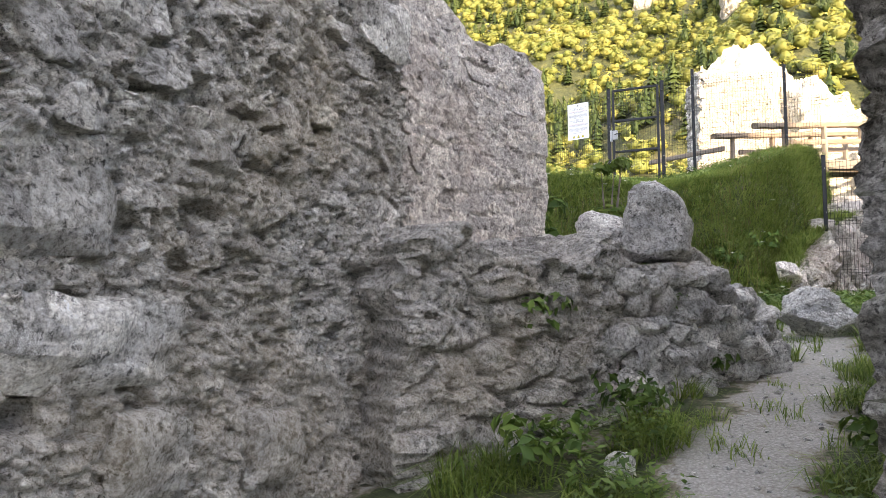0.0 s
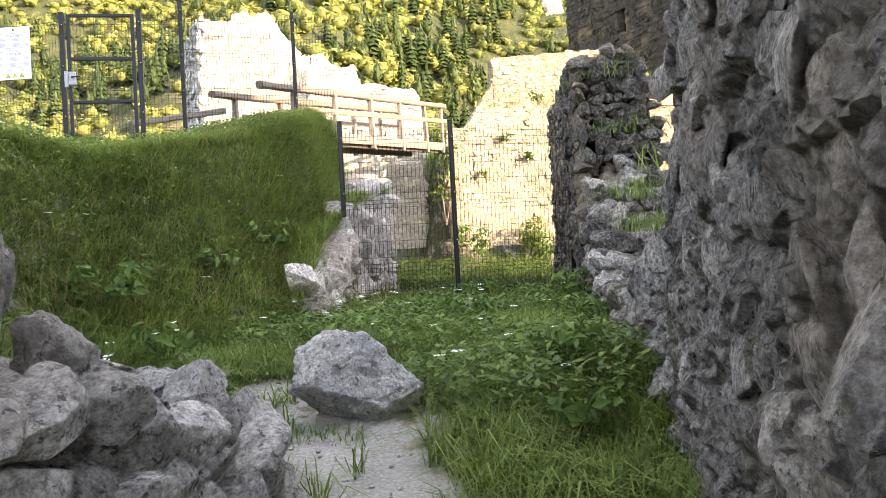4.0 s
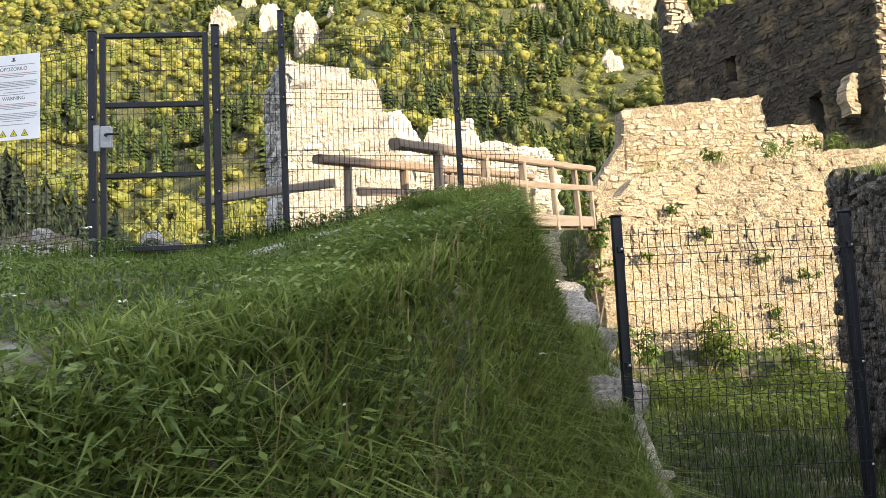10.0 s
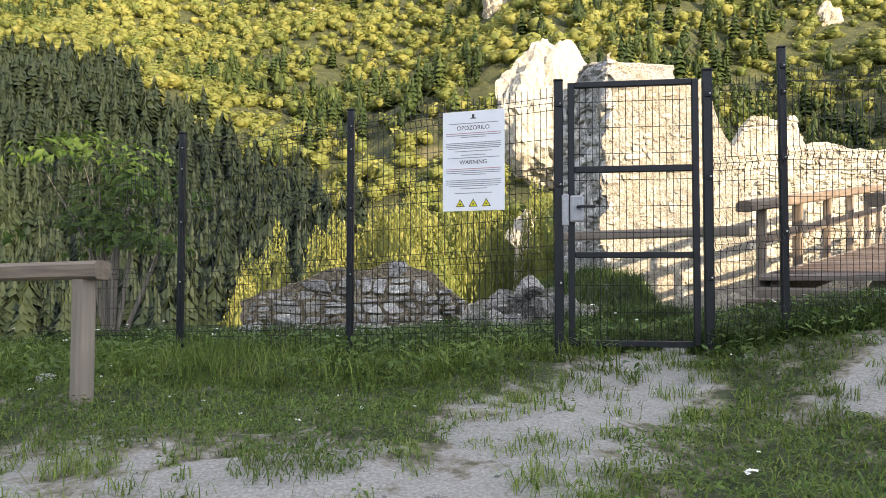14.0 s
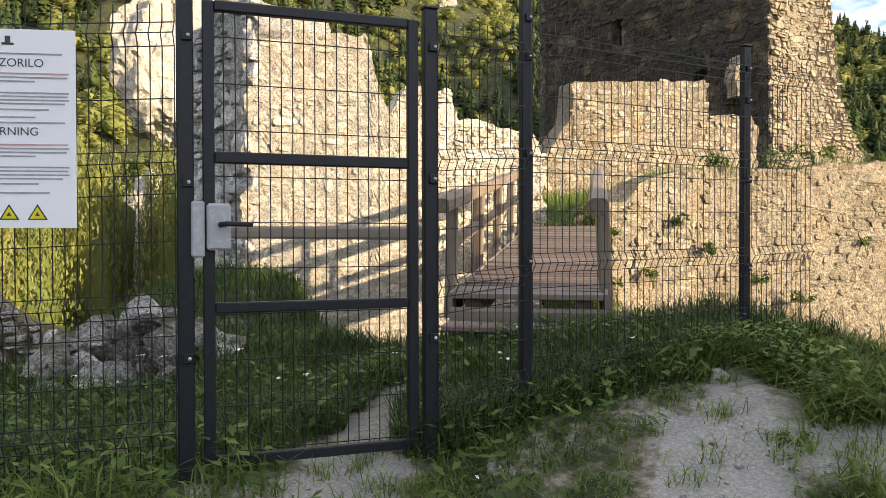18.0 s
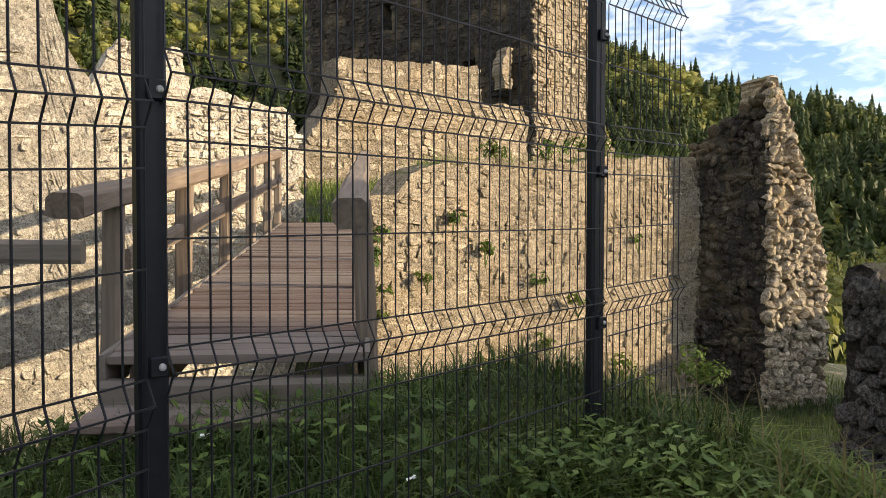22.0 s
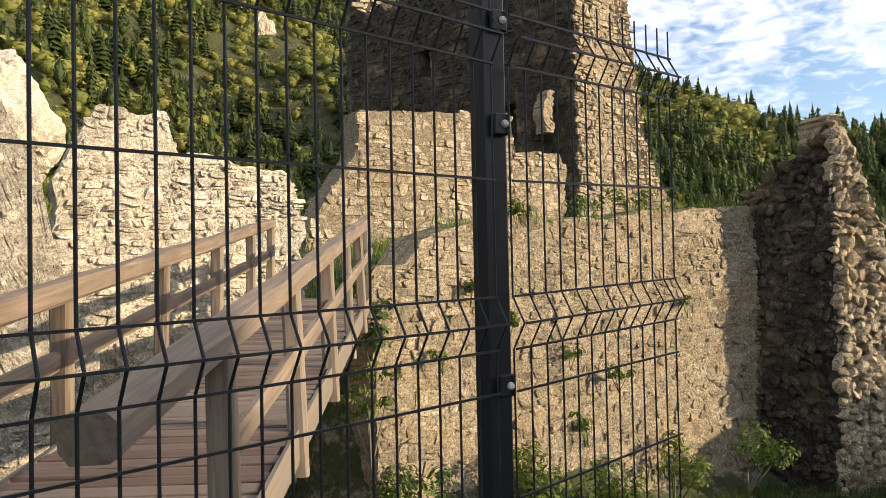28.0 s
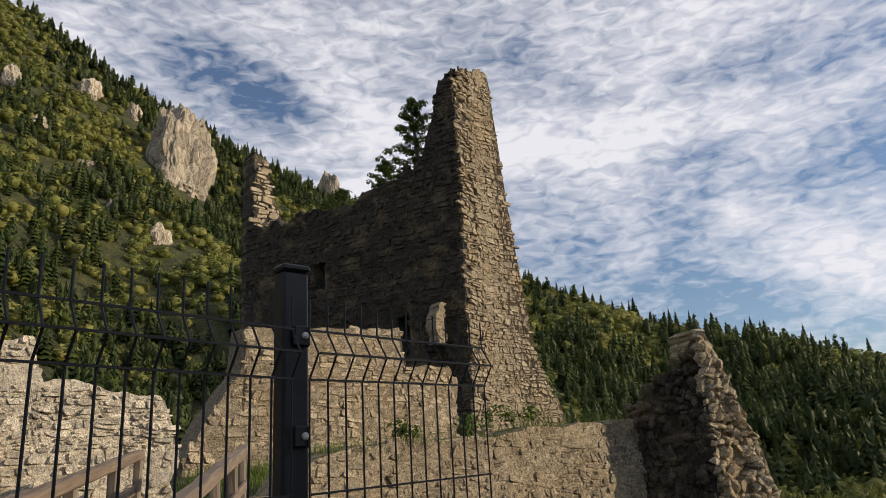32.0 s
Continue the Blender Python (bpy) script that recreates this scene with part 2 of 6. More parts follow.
SIGN_YELLOW = paint_material("sign_yellow", (0.62, 0.55, 0.02), 0.5)


def leaf_material(name, a, b_, translucent=0.35, vary=0.5, by_tree=False):
    m, nt, b = mat(name)
    geo = nt.nodes.new("ShaderNodeNewGeometry")
    pick = geo.outputs["Random Per Island"]
    if by_tree:
        at = nt.nodes.new("ShaderNodeAttribute")
        at.attribute_name = "tone"
        mx_ = nt.nodes.new("ShaderNodeMix")
        mx_.inputs[0].default_value = 0.38
        nt.links.new(at.outputs["Fac"], mx_.inputs[2])
        nt.links.new(pick, mx_.inputs[3])
        pick = mx_.outputs[0]
    col = ramp(nt, pick, [(0.0, a), (0.55, tuple((x + y) / 2 for x, y in zip(a, b_))), (1.0, b_)])
    big = noise_of(nt, geo.outputs["Position"], vary, 3)
    col = mixed(nt, ramp(nt, big, [(0.35, (0, 0, 0)), (0.65, (0.55, 0.55, 0.55))]), col, tuple(x * 0.6 for x in a))
    nt.links.new(col, b.inputs["Base Color"])
    b.inputs["Roughness"].default_value = 0.6
    b.inputs["Specular IOR Level"].default_value = 0.25
    tr = nt.nodes.new("ShaderNodeBsdfTranslucent")
    nt.links.new(col, tr.inputs["Color"])
    mx = nt.nodes.new("ShaderNodeMixShader")
    mx.inputs["Fac"].default_value = translucent
    nt.links.new(b.outputs["BSDF"], mx.inputs[1])
    nt.links.new(tr.outputs["BSDF"], mx.inputs[2])
    nt.links.new(mx.outputs["Shader"], nt.nodes["Material Output"].inputs["Surface"])
    return m


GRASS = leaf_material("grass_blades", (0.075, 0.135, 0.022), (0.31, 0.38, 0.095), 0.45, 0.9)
# shaded copy of the grass: the shade is put into its colour
SHADE_GRASS = leaf_material("shaded_grass_blades", (0.03, 0.06, 0.012), (0.11, 0.16, 0.035), 0.3, 0.9)
MOUND_GRASS = leaf_material("lush_mound_grass", (0.10, 0.165, 0.03), (0.40, 0.46, 0.13), 0.5, 0.5)
MOUND_LEAF = leaf_material("pale_weed_leaves", (0.09, 0.15, 0.035), (0.28, 0.36, 0.10), 0.4, 1.2)
DRY_GRASS = leaf_material("dry_grass", (0.22, 0.17, 0.07), (0.34, 0.29, 0.13), 0.35, 0.9)
HERB = leaf_material("broad_herb_leaves", (0.05, 0.10, 0.02), (0.17, 0.25, 0.05), 0.35, 1.2)
BRIGHT_LEAF = leaf_material("light_green_leaves", (0.07, 0.12, 0.02), (0.2, 0.25, 0.05), 0.45, 1.0)
CONIFER = leaf_material("conifer_needles", (0.025, 0.048, 0.014), (0.115, 0.145, 0.036), 0.2, 0.02, True)
# needles darkened to stand for the shadow cast on the left slope
SHADOW_SPRUCE = leaf_material("shadow_spruce_needles", (0.012, 0.022, 0.012), (0.045, 0.058, 0.024), 0.1, 0.02, True)
BROADLEAF = leaf_material("broadleaf_crowns", (0.12, 0.16, 0.038), (0.34, 0.305, 0.08), 0.25, 0.012, True)
FLOWER_WHITE = paint_material("white_petals", (0.75, 0.75, 0.7), 0.7)
FLOWER_YELLOW = paint_material("yellow_petals", (0.7, 0.5, 0.03), 0.7)
BARK = wood_material("grey_bark", (0.06, 0.045, 0.035), (0.2, 0.17, 0.14), 2)


def ground_material():
    """Soil and low grass, with trodden limestone gravel where the attribute 'gravel' is high."""
    m, nt, b = mat("meadow_and_gravel")
    geo = nt.nodes.new("ShaderNodeNewGeometry")
    pos = geo.outputs["Position"]
    at = nt.nodes.new("ShaderNodeAttribute")
    at.attribute_name = "gravel"
    big = noise_of(nt, pos, 1.3, 5)
    fine = noise_of(nt, pos, 45, 6, 0.7)
    grass = ramp(nt, noise_of(nt, pos, 9, 6, 0.7), [(0.3, (0.02, 0.026, 0.01)), (0.6, (0.045, 0.06, 0.018)), (0.8, (0.10, 0.085, 0.045))])
    vor = node(nt, "ShaderNodeTexVoronoi", Scale=55.0)
    nt.links.new(pos, vor.inputs["Vector"])
    gravel = mixed(nt, 0.45, ramp(nt, fine, [(0.25, (0.15, 0.14, 0.122)), (0.75, (0.44, 0.42, 0.39))]), ramp(nt, vor.outputs["Distance"], [(0.0, (0.46, 0.44, 0.415)), (0.6, (0.2, 0.19, 0.165))]))
    edge = nt.nodes.new("ShaderNodeMath")
    edge.operation = "ADD"
    sc = nt.nodes.new("ShaderNodeMath")
    sc.operation = "MULTIPLY_ADD"
    sc.inputs[1].default_value, sc.inputs[2].default_value = 2.4, -1.2
    nt.links.new(noise_of(nt, pos, 6, 7, 0.7), sc.inputs[0])
    nt.links.new(at.outputs["Fac"], edge.inputs[0])
    nt.links.new(sc.outputs["Value"], edge.inputs[1])
    edge2 = nt.nodes.new("ShaderNodeMath")
    edge2.operation = "MULTIPLY_ADD"
    edge2.inputs[1].default_value = 2.6
    low = nt.nodes.new("ShaderNodeMath")
    low.operation = "SUBTRACT"
    low.inputs[1].default_value = 0.52
    nt.links.new(noise_of(nt, pos, 1.9, 4, 0.6), low.inputs[0])
    nt.links.new(low.outputs["Value"], edge2.inputs[0])
    nt.links.new(edge.outputs["Value"], edge2.inputs[2])
    soil = ramp(nt, noise_of(nt, pos, 14, 6, 0.7), [(0.35, (0.10, 0.08, 0.05)), (0.65, (0.27, 0.235, 0.185))])
    grass = mixed(nt, ramp(nt, edge2.outputs["Value"], [(0.05, (0, 0, 0)), (0.38, (0.9, 0.9, 0.9))]), grass, soil)
    mask = ramp(nt, edge2.outputs["Value"], [(0.36, (0, 0, 0)), (0.62, (1, 1, 1))])
    nt.links.new(mixed(nt, mask, grass, gravel), b.inputs["Base Color"])
    b.inputs["Roughness"].default_value = 0.95
    n1 = bumped(nt, b, fine, 0.6, 0.02)
    bumped(nt, b, vor.outputs["Distance"], 0.35, 0.015, n1)
    return m


GROUND = ground_material()


def hill_material():
    """Woodland floor with broken pale rock on the steep parts."""
    m, nt, b = mat("wooded_hillside")
    geo = nt.nodes.new("ShaderNodeNewGeometry")
    pos = geo.outputs["Position"]
    n = noise_of(nt, pos, 0.05, 8, 0.65)
    f = noise_of(nt, pos, 0.3, 8, 0.75)
    col = ramp(nt, f, [(0.35, (0.02, 0.027, 0.009)), (0.55, (0.06, 0.068, 0.02)), (0.75, (0.13, 0.115, 0.04))])
    col = mixed(nt, ramp(nt, n, [(0.62, (0, 0, 0)), (0.72, (0.7, 0.7, 0.7))]), col, (0.2, 0.17, 0.09))
    nt.links.new(col, b.inputs["Base Color"])
    b.inputs["Roughness"].default_value = 0.95
    bumped(nt, b, f, 0.8, 2.0)
    return m


HILL = hill_material()


# ---- building tools ----
def part(name, bm, material, parent, label=""):
    """Links a bmesh as one mesh object under a thing or a part."""
    me = bpy.data.meshes.new(name)
    bm.to_mesh(me)
    bm.free()
    me.materials.append(material)
    ob = new(name, me)
    if parent is not None:
        ob.parent = parent
    if label:
        ob["label"] = label
    return ob


def mesh_of(name, verts, faces, material, parent=None, label="", smooth=False):
    me = bpy.data.meshes.new(name)
    me.from_pydata([tuple(v) for v in verts] if not isinstance(verts, np.ndarray) else verts.tolist(), [], faces if not isinstance(faces, np.ndarray) else faces.tolist())
    me.materials.append(material)
    if smooth:
        me.polygons.foreach_set("use_smooth", [True] * len(me.polygons))
    ob = new(name, me)
    if parent is not None:
        ob.parent = parent
    if label:
        ob["label"] = label
    return ob


def thing(name, label, category, group="", at=(0, 0, 0)):
    ob = new(name)
    ob.location = at
    ob.empty_display_size = 0.1
    return tagged(ob, label, category, group)


def shared(name, me, parent, m):
    ob = new(name, me)
    ob.parent = parent
    ob.matrix_basis = m
    return ob


def box_bm(size, bevel=0.0, centre=(0, 0, 0), bm=None, rough=0.0, rng=None):
    """A box, bevelled and a little worn."""
    own = bmesh.new()
    bmesh.ops.create_cube(own, size=1)
    for v in own.verts:
        v.co = Vector((v.co.x * size[0], v.co.y * size[1], v.co.z * size[2]))
    if bevel:
        bmesh.ops.bevel(own, geom=own.edges[:], offset=bevel, segments=1, affect="EDGES")
    if rough and rng:
        for v in own.verts:
            v.co += Vector([rng.uniform(-rough, rough) for _ in range(3)])
    for v in own.verts:
        v.co += Vector(centre)
    return own


def tube(points, radius, sides=6):
    """Vertices and faces of a tube along points."""
    pts = [Vector(p) for p in points]
    vs, fs = [], []
    for i, p in enumerate(pts):
        d = (pts[min(i + 1, len(pts) - 1)] - pts[max(i - 1, 0)]).normalized()
        a = d.orthogonal().normalized() if abs(d.z) > 0.9 else d.cross(Vector((0, 0, 1))).normalized()
        b = d.cross(a)
        r = radius[i] if isinstance(radius, (list, tuple)) else radius
        for k in range(sides):
            t = 2 * math.pi * (k + 0.5) / sides
            vs.append(p + (a * math.cos(t) + b * math.sin(t)) * r)
    for i in range(len(pts) - 1):
        for k in range(sides):
            fs.append((i * sides + k, i * sides + (k + 1) % sides, (i + 1) * sides + (k + 1) % sides, (i + 1) * sides + k))
    fs.append(tuple(range(sides))[::-1])
    fs.append(tuple((len(pts) - 1) * sides + k for k in range(sides)))
    return vs, fs


def gather(pieces):
    vs, fs = [], []
    for v, f in pieces:
        o = len(vs)
        vs += list(v)
        fs += [tuple(i + o for i in face) for face in f]
    return vs, fs


def hash3(i, j, k, seed):
    h = (i * 374761393 + j * 668265263 + k * 2147483647 + seed * 1274126177) & 0xFFFFFFFF
    h = ((h ^ (h >> 13)) * 1274126177) & 0xFFFFFFFF
    h = ((h ^ (h >> 16)) * 2246822519) & 0xFFFFFFFF
    return ((h ^ (h >> 15)) & 0xFFFFFF) / float(0xFFFFFF)


def vnoise(x, y, z, seed=0):
    """Value noise from -1 to 1 on arrays."""
    x, y, z = np.broadcast_arrays(np.asarray(x, float), np.asarray(y, float), np.asarray(z, float))
    i, j, k = np.floor(x).astype(np.int64), np.floor(y).astype(np.int64), np.floor(z).astype(np.int64)
    u, v, w = x - i, y - j, z - k
    u, v, w = u * u * (3 - 2 * u), v * v * (3 - 2 * v), w * w * (3 - 2 * w)
    out = 0
    for a in (0, 1):
        for b in (0, 1):
            for c in (0, 1):
                out = out + hash3(i + a, j + b, k + c, seed) * (u if a else 1 - u) * (v if b else 1 - v) * (w if c else 1 - w)
    return out * 2 - 1


def fbm(x, y, z, octaves=4, seed=0, gain=0.5):
    out, amp, f = 0, 1.0, 1.0
    for o in range(octaves):
        out = out + amp * vnoise(x * f, y * f, z * f, seed + o * 17)
        amp, f = amp * gain, f * 2.03
    return out


def cells(u, v, seed):
    """Rubble courses: how far each point lies inside its stone (0 at joints), a random number per stone, and the slope of its face."""
    best = np.full(u.shape, 9.0)
    second = np.full(u.shape, 9.0)
    rnd, tilt = np.zeros(u.shape), np.zeros(u.shape)
    i0 = np.floor(u).astype(np.int64)
    j0 = np.floor(v).astype(np.int64)
    for dj in (-1, 0, 1):
        for di in (-2, -1, 0, 1, 2):
            a, b = i0 + di, j0 + dj
            cx = a + 0.5 + (hash3(a, b, 0, seed) - 0.5) * 0.8 + (b % 2) * 0.5
            cy = b + 0.5 + (hash3(a, b, 1, seed) - 0.5) * 0.6
            d = np.sqrt(((u - cx) * 0.85) ** 2 + (v - cy) ** 2)
            r = hash3(a, b, 2, seed)
            closer = d < best
            second = np.where(closer, best, np.minimum(second, d))
            rnd = np.where(closer, r, rnd)
            tilt = np.where(closer, (u - cx) * (hash3(a, b, 3, seed) - 0.5) + (v - cy) * (hash3(a, b, 4, seed) - 0.6), tilt)
            best = np.where(closer, d, best)
    return second - best, rnd, tilt


def profile(points, s):
    xs, ys = zip(*points)
    return np.interp(s, xs, ys)


def rubble_wall(name, start, end, top, base, thick, material, label, step=0.05, stone=(0.3, 0.2), relief=0.05, rough=0.03, ragged=0.12,
                batter=0.0, holes=(), seed=1, back=True, lean_end=(0.0, 0.0), stones=0, parent=None, stone_material=None, stone_size=(0.2, 0.45), kind="structure", proud=0.04, stuff=0, dense=1.0, joint=0.012, near=None, fine=False):
    """A standing piece of rubble masonry from start to end in plan. Its face looks to the left of that way. top: heights along it.
    holes: openings (s0, s1, z0, z1) through it. lean_end: how far the ends creep in with height. stones: single stones set into the face."""
    a, e = Vector(start), Vector(end)
    length = (e - a).length
    d = (e - a) / length
    n = Vector((-d.y, d.x))
    ns = max(4, int(length / step))
    s = np.linspace(0, length, ns + 1)
    zt = profile(top, s) + ragged * fbm(s * 2.2, 0 * s + seed, 0 * s, 4, seed)
    zmax = zt.max()
    nz = max(4, int((zmax - base) / step))
    h = np.linspace(0, 1, nz + 1)
    S, H = np.meshgrid(s, h, indexing="ij")
    Z = base + H * (zt[:, None] - base)
    k0, k1 = lean_end
    mid = S / length
    SS = S + (H ** 1.5) * (k0 * (1 - mid) - k1 * mid)
    crag = fbm(SS * 0 + seed * 3.1, Z * 3.0, SS * 0, 4, seed + 5) * 0.12 * (mid < 0.001) - fbm(SS * 0 + seed * 1.7, Z * 3.0, SS * 0, 4, seed + 9) * 0.12 * (mid > 0.999)
    SS = SS + crag

    def face(side):
        wu, wv = 0.25 * fbm(SS * 2, Z * 2, SS * 0, 2, seed + 3), 0.3 * fbm(SS * 1.5, Z * 1.5, SS * 0 + 4, 2, seed + 4)
        cu, rnd, tilt = cells(SS / stone[0] + 37.0 * side + wu, Z / stone[1] + wv, seed + 31 * side)
        off = relief * (np.clip(cu * 5.0, 0, 1) ** 0.5 * (0.4 + 0.9 * rnd) + 1.3 * tilt)
        # broken chips and crumbs between and on the stones
        for k, (per_m, amp) in enumerate(((10.0, 0.62), (25.0, 0.34))):
            cc, rr, tt = cells(SS * per_m + wu * 3, Z * per_m * 1.25 + wv * 3, seed + 51 + 7 * k + 31 * side)
            off = off + rough * amp * (np.clip(cc * 4.0, 0, 1) * (rr - 0.25) + 1.2 * tt)
        off = off + rough * 0.35 * fbm(SS * 4, Z * 4, SS * 0 + side * 9.0, 3, seed + 2, 0.55) + 0.05 * fbm(SS * 0.8, Z * 0.8, SS * 0 + 2.0 + side, 2, seed + 7)
        pits = np.maximum(fbm(SS * 7.5, Z * 9.5, SS * 0 + side * 5.0, 4, seed + 12, 0.65) - 0.35, 0)
        off = off - rough * 2.2 * pits
        dist = (off if side == 0 else -thick - off) - (batter * H if side == 0 else 0)
        x = a.x + d.x * SS + n.x * dist
        y = a.y + d.y * SS + n.y * dist
        return np.stack([x, y, Z], -1)

    F, B = face(0), face(1)
    w = nz + 1
    verts = np.concatenate([F.reshape(-1, 3), B.reshape(-1, 3)])
    nb = F.shape[0] * w
    idx = np.arange(nb).reshape(ns + 1, w)
    quads = []
    keep = np.ones((ns, nz), bool)
    Zc = (Z[:-1, :-1] + Z[1:, 1:]) / 2
    Sc = (S[:-1, :-1] + S[1:, 1:]) / 2
    for s0, s1, z0, z1 in holes:
        keep &= ~((Sc > s0) & (Sc < s1) & (Zc > z0) & (Zc < z1))
    q = np.stack([idx[:-1, :-1], idx[:-1, 1:], idx[1:, 1:], idx[1:, :-1]], -1)
    quads.append(q[keep])
    quads.append(q[keep][:, ::-1] + nb)
    # closes rims: outer edge and the sides of the openings
    full = np.zeros((ns + 2, nz + 2), bool)
    full[1:-1, 1:-1] = keep
    rim = []
    for i in range(ns):
        for k in range(nz):
            if not keep[i, k]:
                continue
            if not full[i, k + 1]:
                rim.append((idx[i, k], idx[i, k + 1]))
            if not full[i + 2, k + 1]:
                rim.append((idx[i + 1, k + 1], idx[i + 1, k]))
            if not full[i + 1, k]:
                rim.append((idx[i + 1, k], idx[i, k]))
            if not full[i + 1, k + 2]:
                rim.append((idx[i, k + 1], idx[i + 1, k + 1]))
    # the rims are split in depth so that tops and ends are as rough as the faces
    cuts = max(2, int(round(thick / max(step * 1.6, 0.07))))
    extra, faces, chains = [], [], {}
    o = len(verts)
    for p, r in rim:
        for v in (p, r):
            if v in chains:
                continue
            ids = [v]
            for c in range(1, cuts):
                t = c / cuts
                m = verts[v] * (1 - t) + verts[v + nb] * t
                j = noise.noise_vector(Vector(m * 3.1)) * 0.07 + noise.noise_vector(Vector(m * 8.3)) * 0.05 + noise.noise_vector(Vector(m * 19.0)) * 0.04 + noise.noise_vector(Vector(m * 43.0)) * 0.025
                k = relief * 12 * min(1.0, 4 * t * (1 - t))
                k = min(max(k, 0.3), 1.1)
                ids.append(o + len(extra))
                extra.append((m[0] + j.x * k, m[1] + j.y * k, m[2] + (j.z + 0.02) * k))
            ids.append(v + nb)
            chains[v] = ids
        for c in range(cuts):
            faces.append((chains[p][c], chains[p][c + 1], chains[r][c + 1], chains[r][c]))
    allv = np.concatenate([verts, np.array(extra).reshape(-1, 3)]) if extra else verts
    allf = np.concatenate(quads + [np.array(faces)])
    ob = mesh_of(name, allv, allf, material, parent, "", False)
    me = ob.data
    if parent is None:
        tagged(ob, label, "wall", "", kind)
    if stones or stuff:
        def place(ss, zz, out):
            zt_here = np.interp(ss, s, zt)
            hh = np.clip((zz - base) / np.maximum(zt_here - base, 0.1), 0, 1)
            md = ss / length
            sx = ss + (hh ** 1.5) * (k0 * (1 - md) - k1 * md)
            o_ = out - batter * hh + 0.06 * fbm(sx * 0.8, zz * 0.8, sx * 0 + 2.0, 2, seed + 7)
            return np.stack([a.x + d.x * sx + n.x * o_, a.y + d.y * sx + n.y * o_, zz], -1)
        masonry(ob, place, length, base, lambda q: np.interp(q, s, zt), stone, stone_material or material, seed, stones, dense, joint, proud, holes, near, fine)
    return ob


def masonry(wall, place, length, base, top, size, material, seed, parts=300, keep=1.0, joint=0.012, proud=0.04, holes=(), near=None, fine=False):
    """Fitted rubble in wavy courses over a wall's face: chipped stones of uneven width and height, the joints between them recessed.
    place(s, z, out) gives the world place; top(s) the height of the wall; near: a place in plan whose nearest stones are parts of their own."""
    rng = random.Random(seed * 7 + 1)
    w0, h0 = size
    zmax = float(np.max(top(np.linspace(0, length, 40))))
    wave = lambda q, row: h0 * 0.75 * float(noise.noise(Vector((q / w0 * 0.4, row * 1.9, seed * 3.1))))
    rows, z = [], base
    while z < zmax:
        rows.append(z)
        z += h0 * rng.choice((0.55, 0.8, 1.0, 1.25, 1.6))
    rows.append(z)
    stones = []
    for r in range(len(rows) - 1):
        q = -rng.uniform(0, w0)
        lean = 0.0
        while q < length:
            wd = w0 * rng.choice((0.35, 0.5, 0.7, 0.9, 1.1, 1.5, 1.9)) * rng.uniform(0.85, 1.15)
            nl = rng.uniform(-0.34, 0.34) * h0
            q1 = q + wd
            c = [(q - lean, rows[r] + wave(q, r)), (q1 - nl, rows[r] + wave(q1, r)), (q1 + nl, rows[r + 1] + wave(q1, r + 1)), (q + lean, rows[r + 1] + wave(q, r + 1))]
            if rng.random() < 0.34 and wd > 0.7 * w0:
                k = rng.uniform(0.35, 0.65)
                m0 = (c[0][0] * (1 - k) + c[3][0] * k, c[0][1] * (1 - k) + c[3][1] * k)
                m1 = (c[1][0] * (1 - k) + c[2][0] * k, c[1][1] * (1 - k) + c[2][1] * k)
                stones += [[c[0], c[1], m1, m0], [m0, m1, c[2], c[3]]]
            else:
                stones.append(c)
            q, lean = q1, nl
    shapes = []
    for c in stones:
        cx, cz = sum(p[0] for p in c) / 4, sum(p[1] for p in c) / 4
        if not 0.02 < cx < length - 0.02 or cz > top(cx) - 0.12 * h0 or cz < base or rng.random() > keep:
            continue
        if any(s0 - 0.02 < cx < s1 + 0.02 and z0 - 0.02 < cz < z1 + 0.02 for s0, s1, z0, z1 in holes):
            continue
        ring = []
        for i in range(4):
            p, b, e = c[i], c[i - 1], c[(i + 1) % 4]
            for o_ in (b, e):
                k = rng.uniform(0.03, 0.3)
                ring.append((p[0] + (o_[0] - p[0]) * k, p[1] + (o_[1] - p[1]) * k))
        small = min(abs(c[2][1] - c[0][1]), abs(c[1][0] - c[0][0]))
        gap = max(0.55, 1 - 2 * joint / max(small, 0.03))
        if fine:
            ring2 = []
            for i in range(8):
                p, e = ring[i], ring[(i + 1) % 8]
                for k in (0, 0.33, 0.67):
                    ring2.append((p[0] + (e[0] - p[0]) * k + rng.uniform(-0.04, 0.04) * small, p[1] + (e[1] - p[1]) * k + rng.uniform(-0.04, 0.04) * small))
            ring = ring2
        out = proud * rng.uniform(0.1, 1.2)
        tu, tv = rng.uniform(-0.25, 0.25), rng.uniform(-0.35, 0.2)
        vs = []
        for scale, deep in ((gap, -0.07), (gap * 0.99, out * 0.6), (gap * 0.9, out * 0.95), (gap * 0.5, out)) if fine else ((gap, -0.07), (gap * 0.99, out * 0.62), (gap * 0.88, out)):
            for x, zz in ring:
                du, dv = (x - cx) * scale, (zz - cz) * scale
                vs.append((cx + du, cz + dv, deep + (du * tu + dv * tv + rng.uniform(-0.14, 0.14) * proud + (0.5 * proud * noise.noise(Vector((x * 9, zz * 9, seed))) if fine else 0)) * (deep > 0)))
        vs.append((cx, cz, out * rng.uniform(0.8, 1.1)))
        n = len(ring)
        fs = [(l * n + i, l * n + (i + 1) % n, (l + 1) * n + (i + 1) % n, (l + 1) * n + i) for l in range((len(vs) - 1) // n - 1) for i in range(n)]
        l = (len(vs) - 1) // n - 1
        fs += [(l * n + i, l * n + (i + 1) % n, len(vs) - 1) for i in range(n)]
        shapes.append((np.array(vs), fs))
    if not shapes:
        return
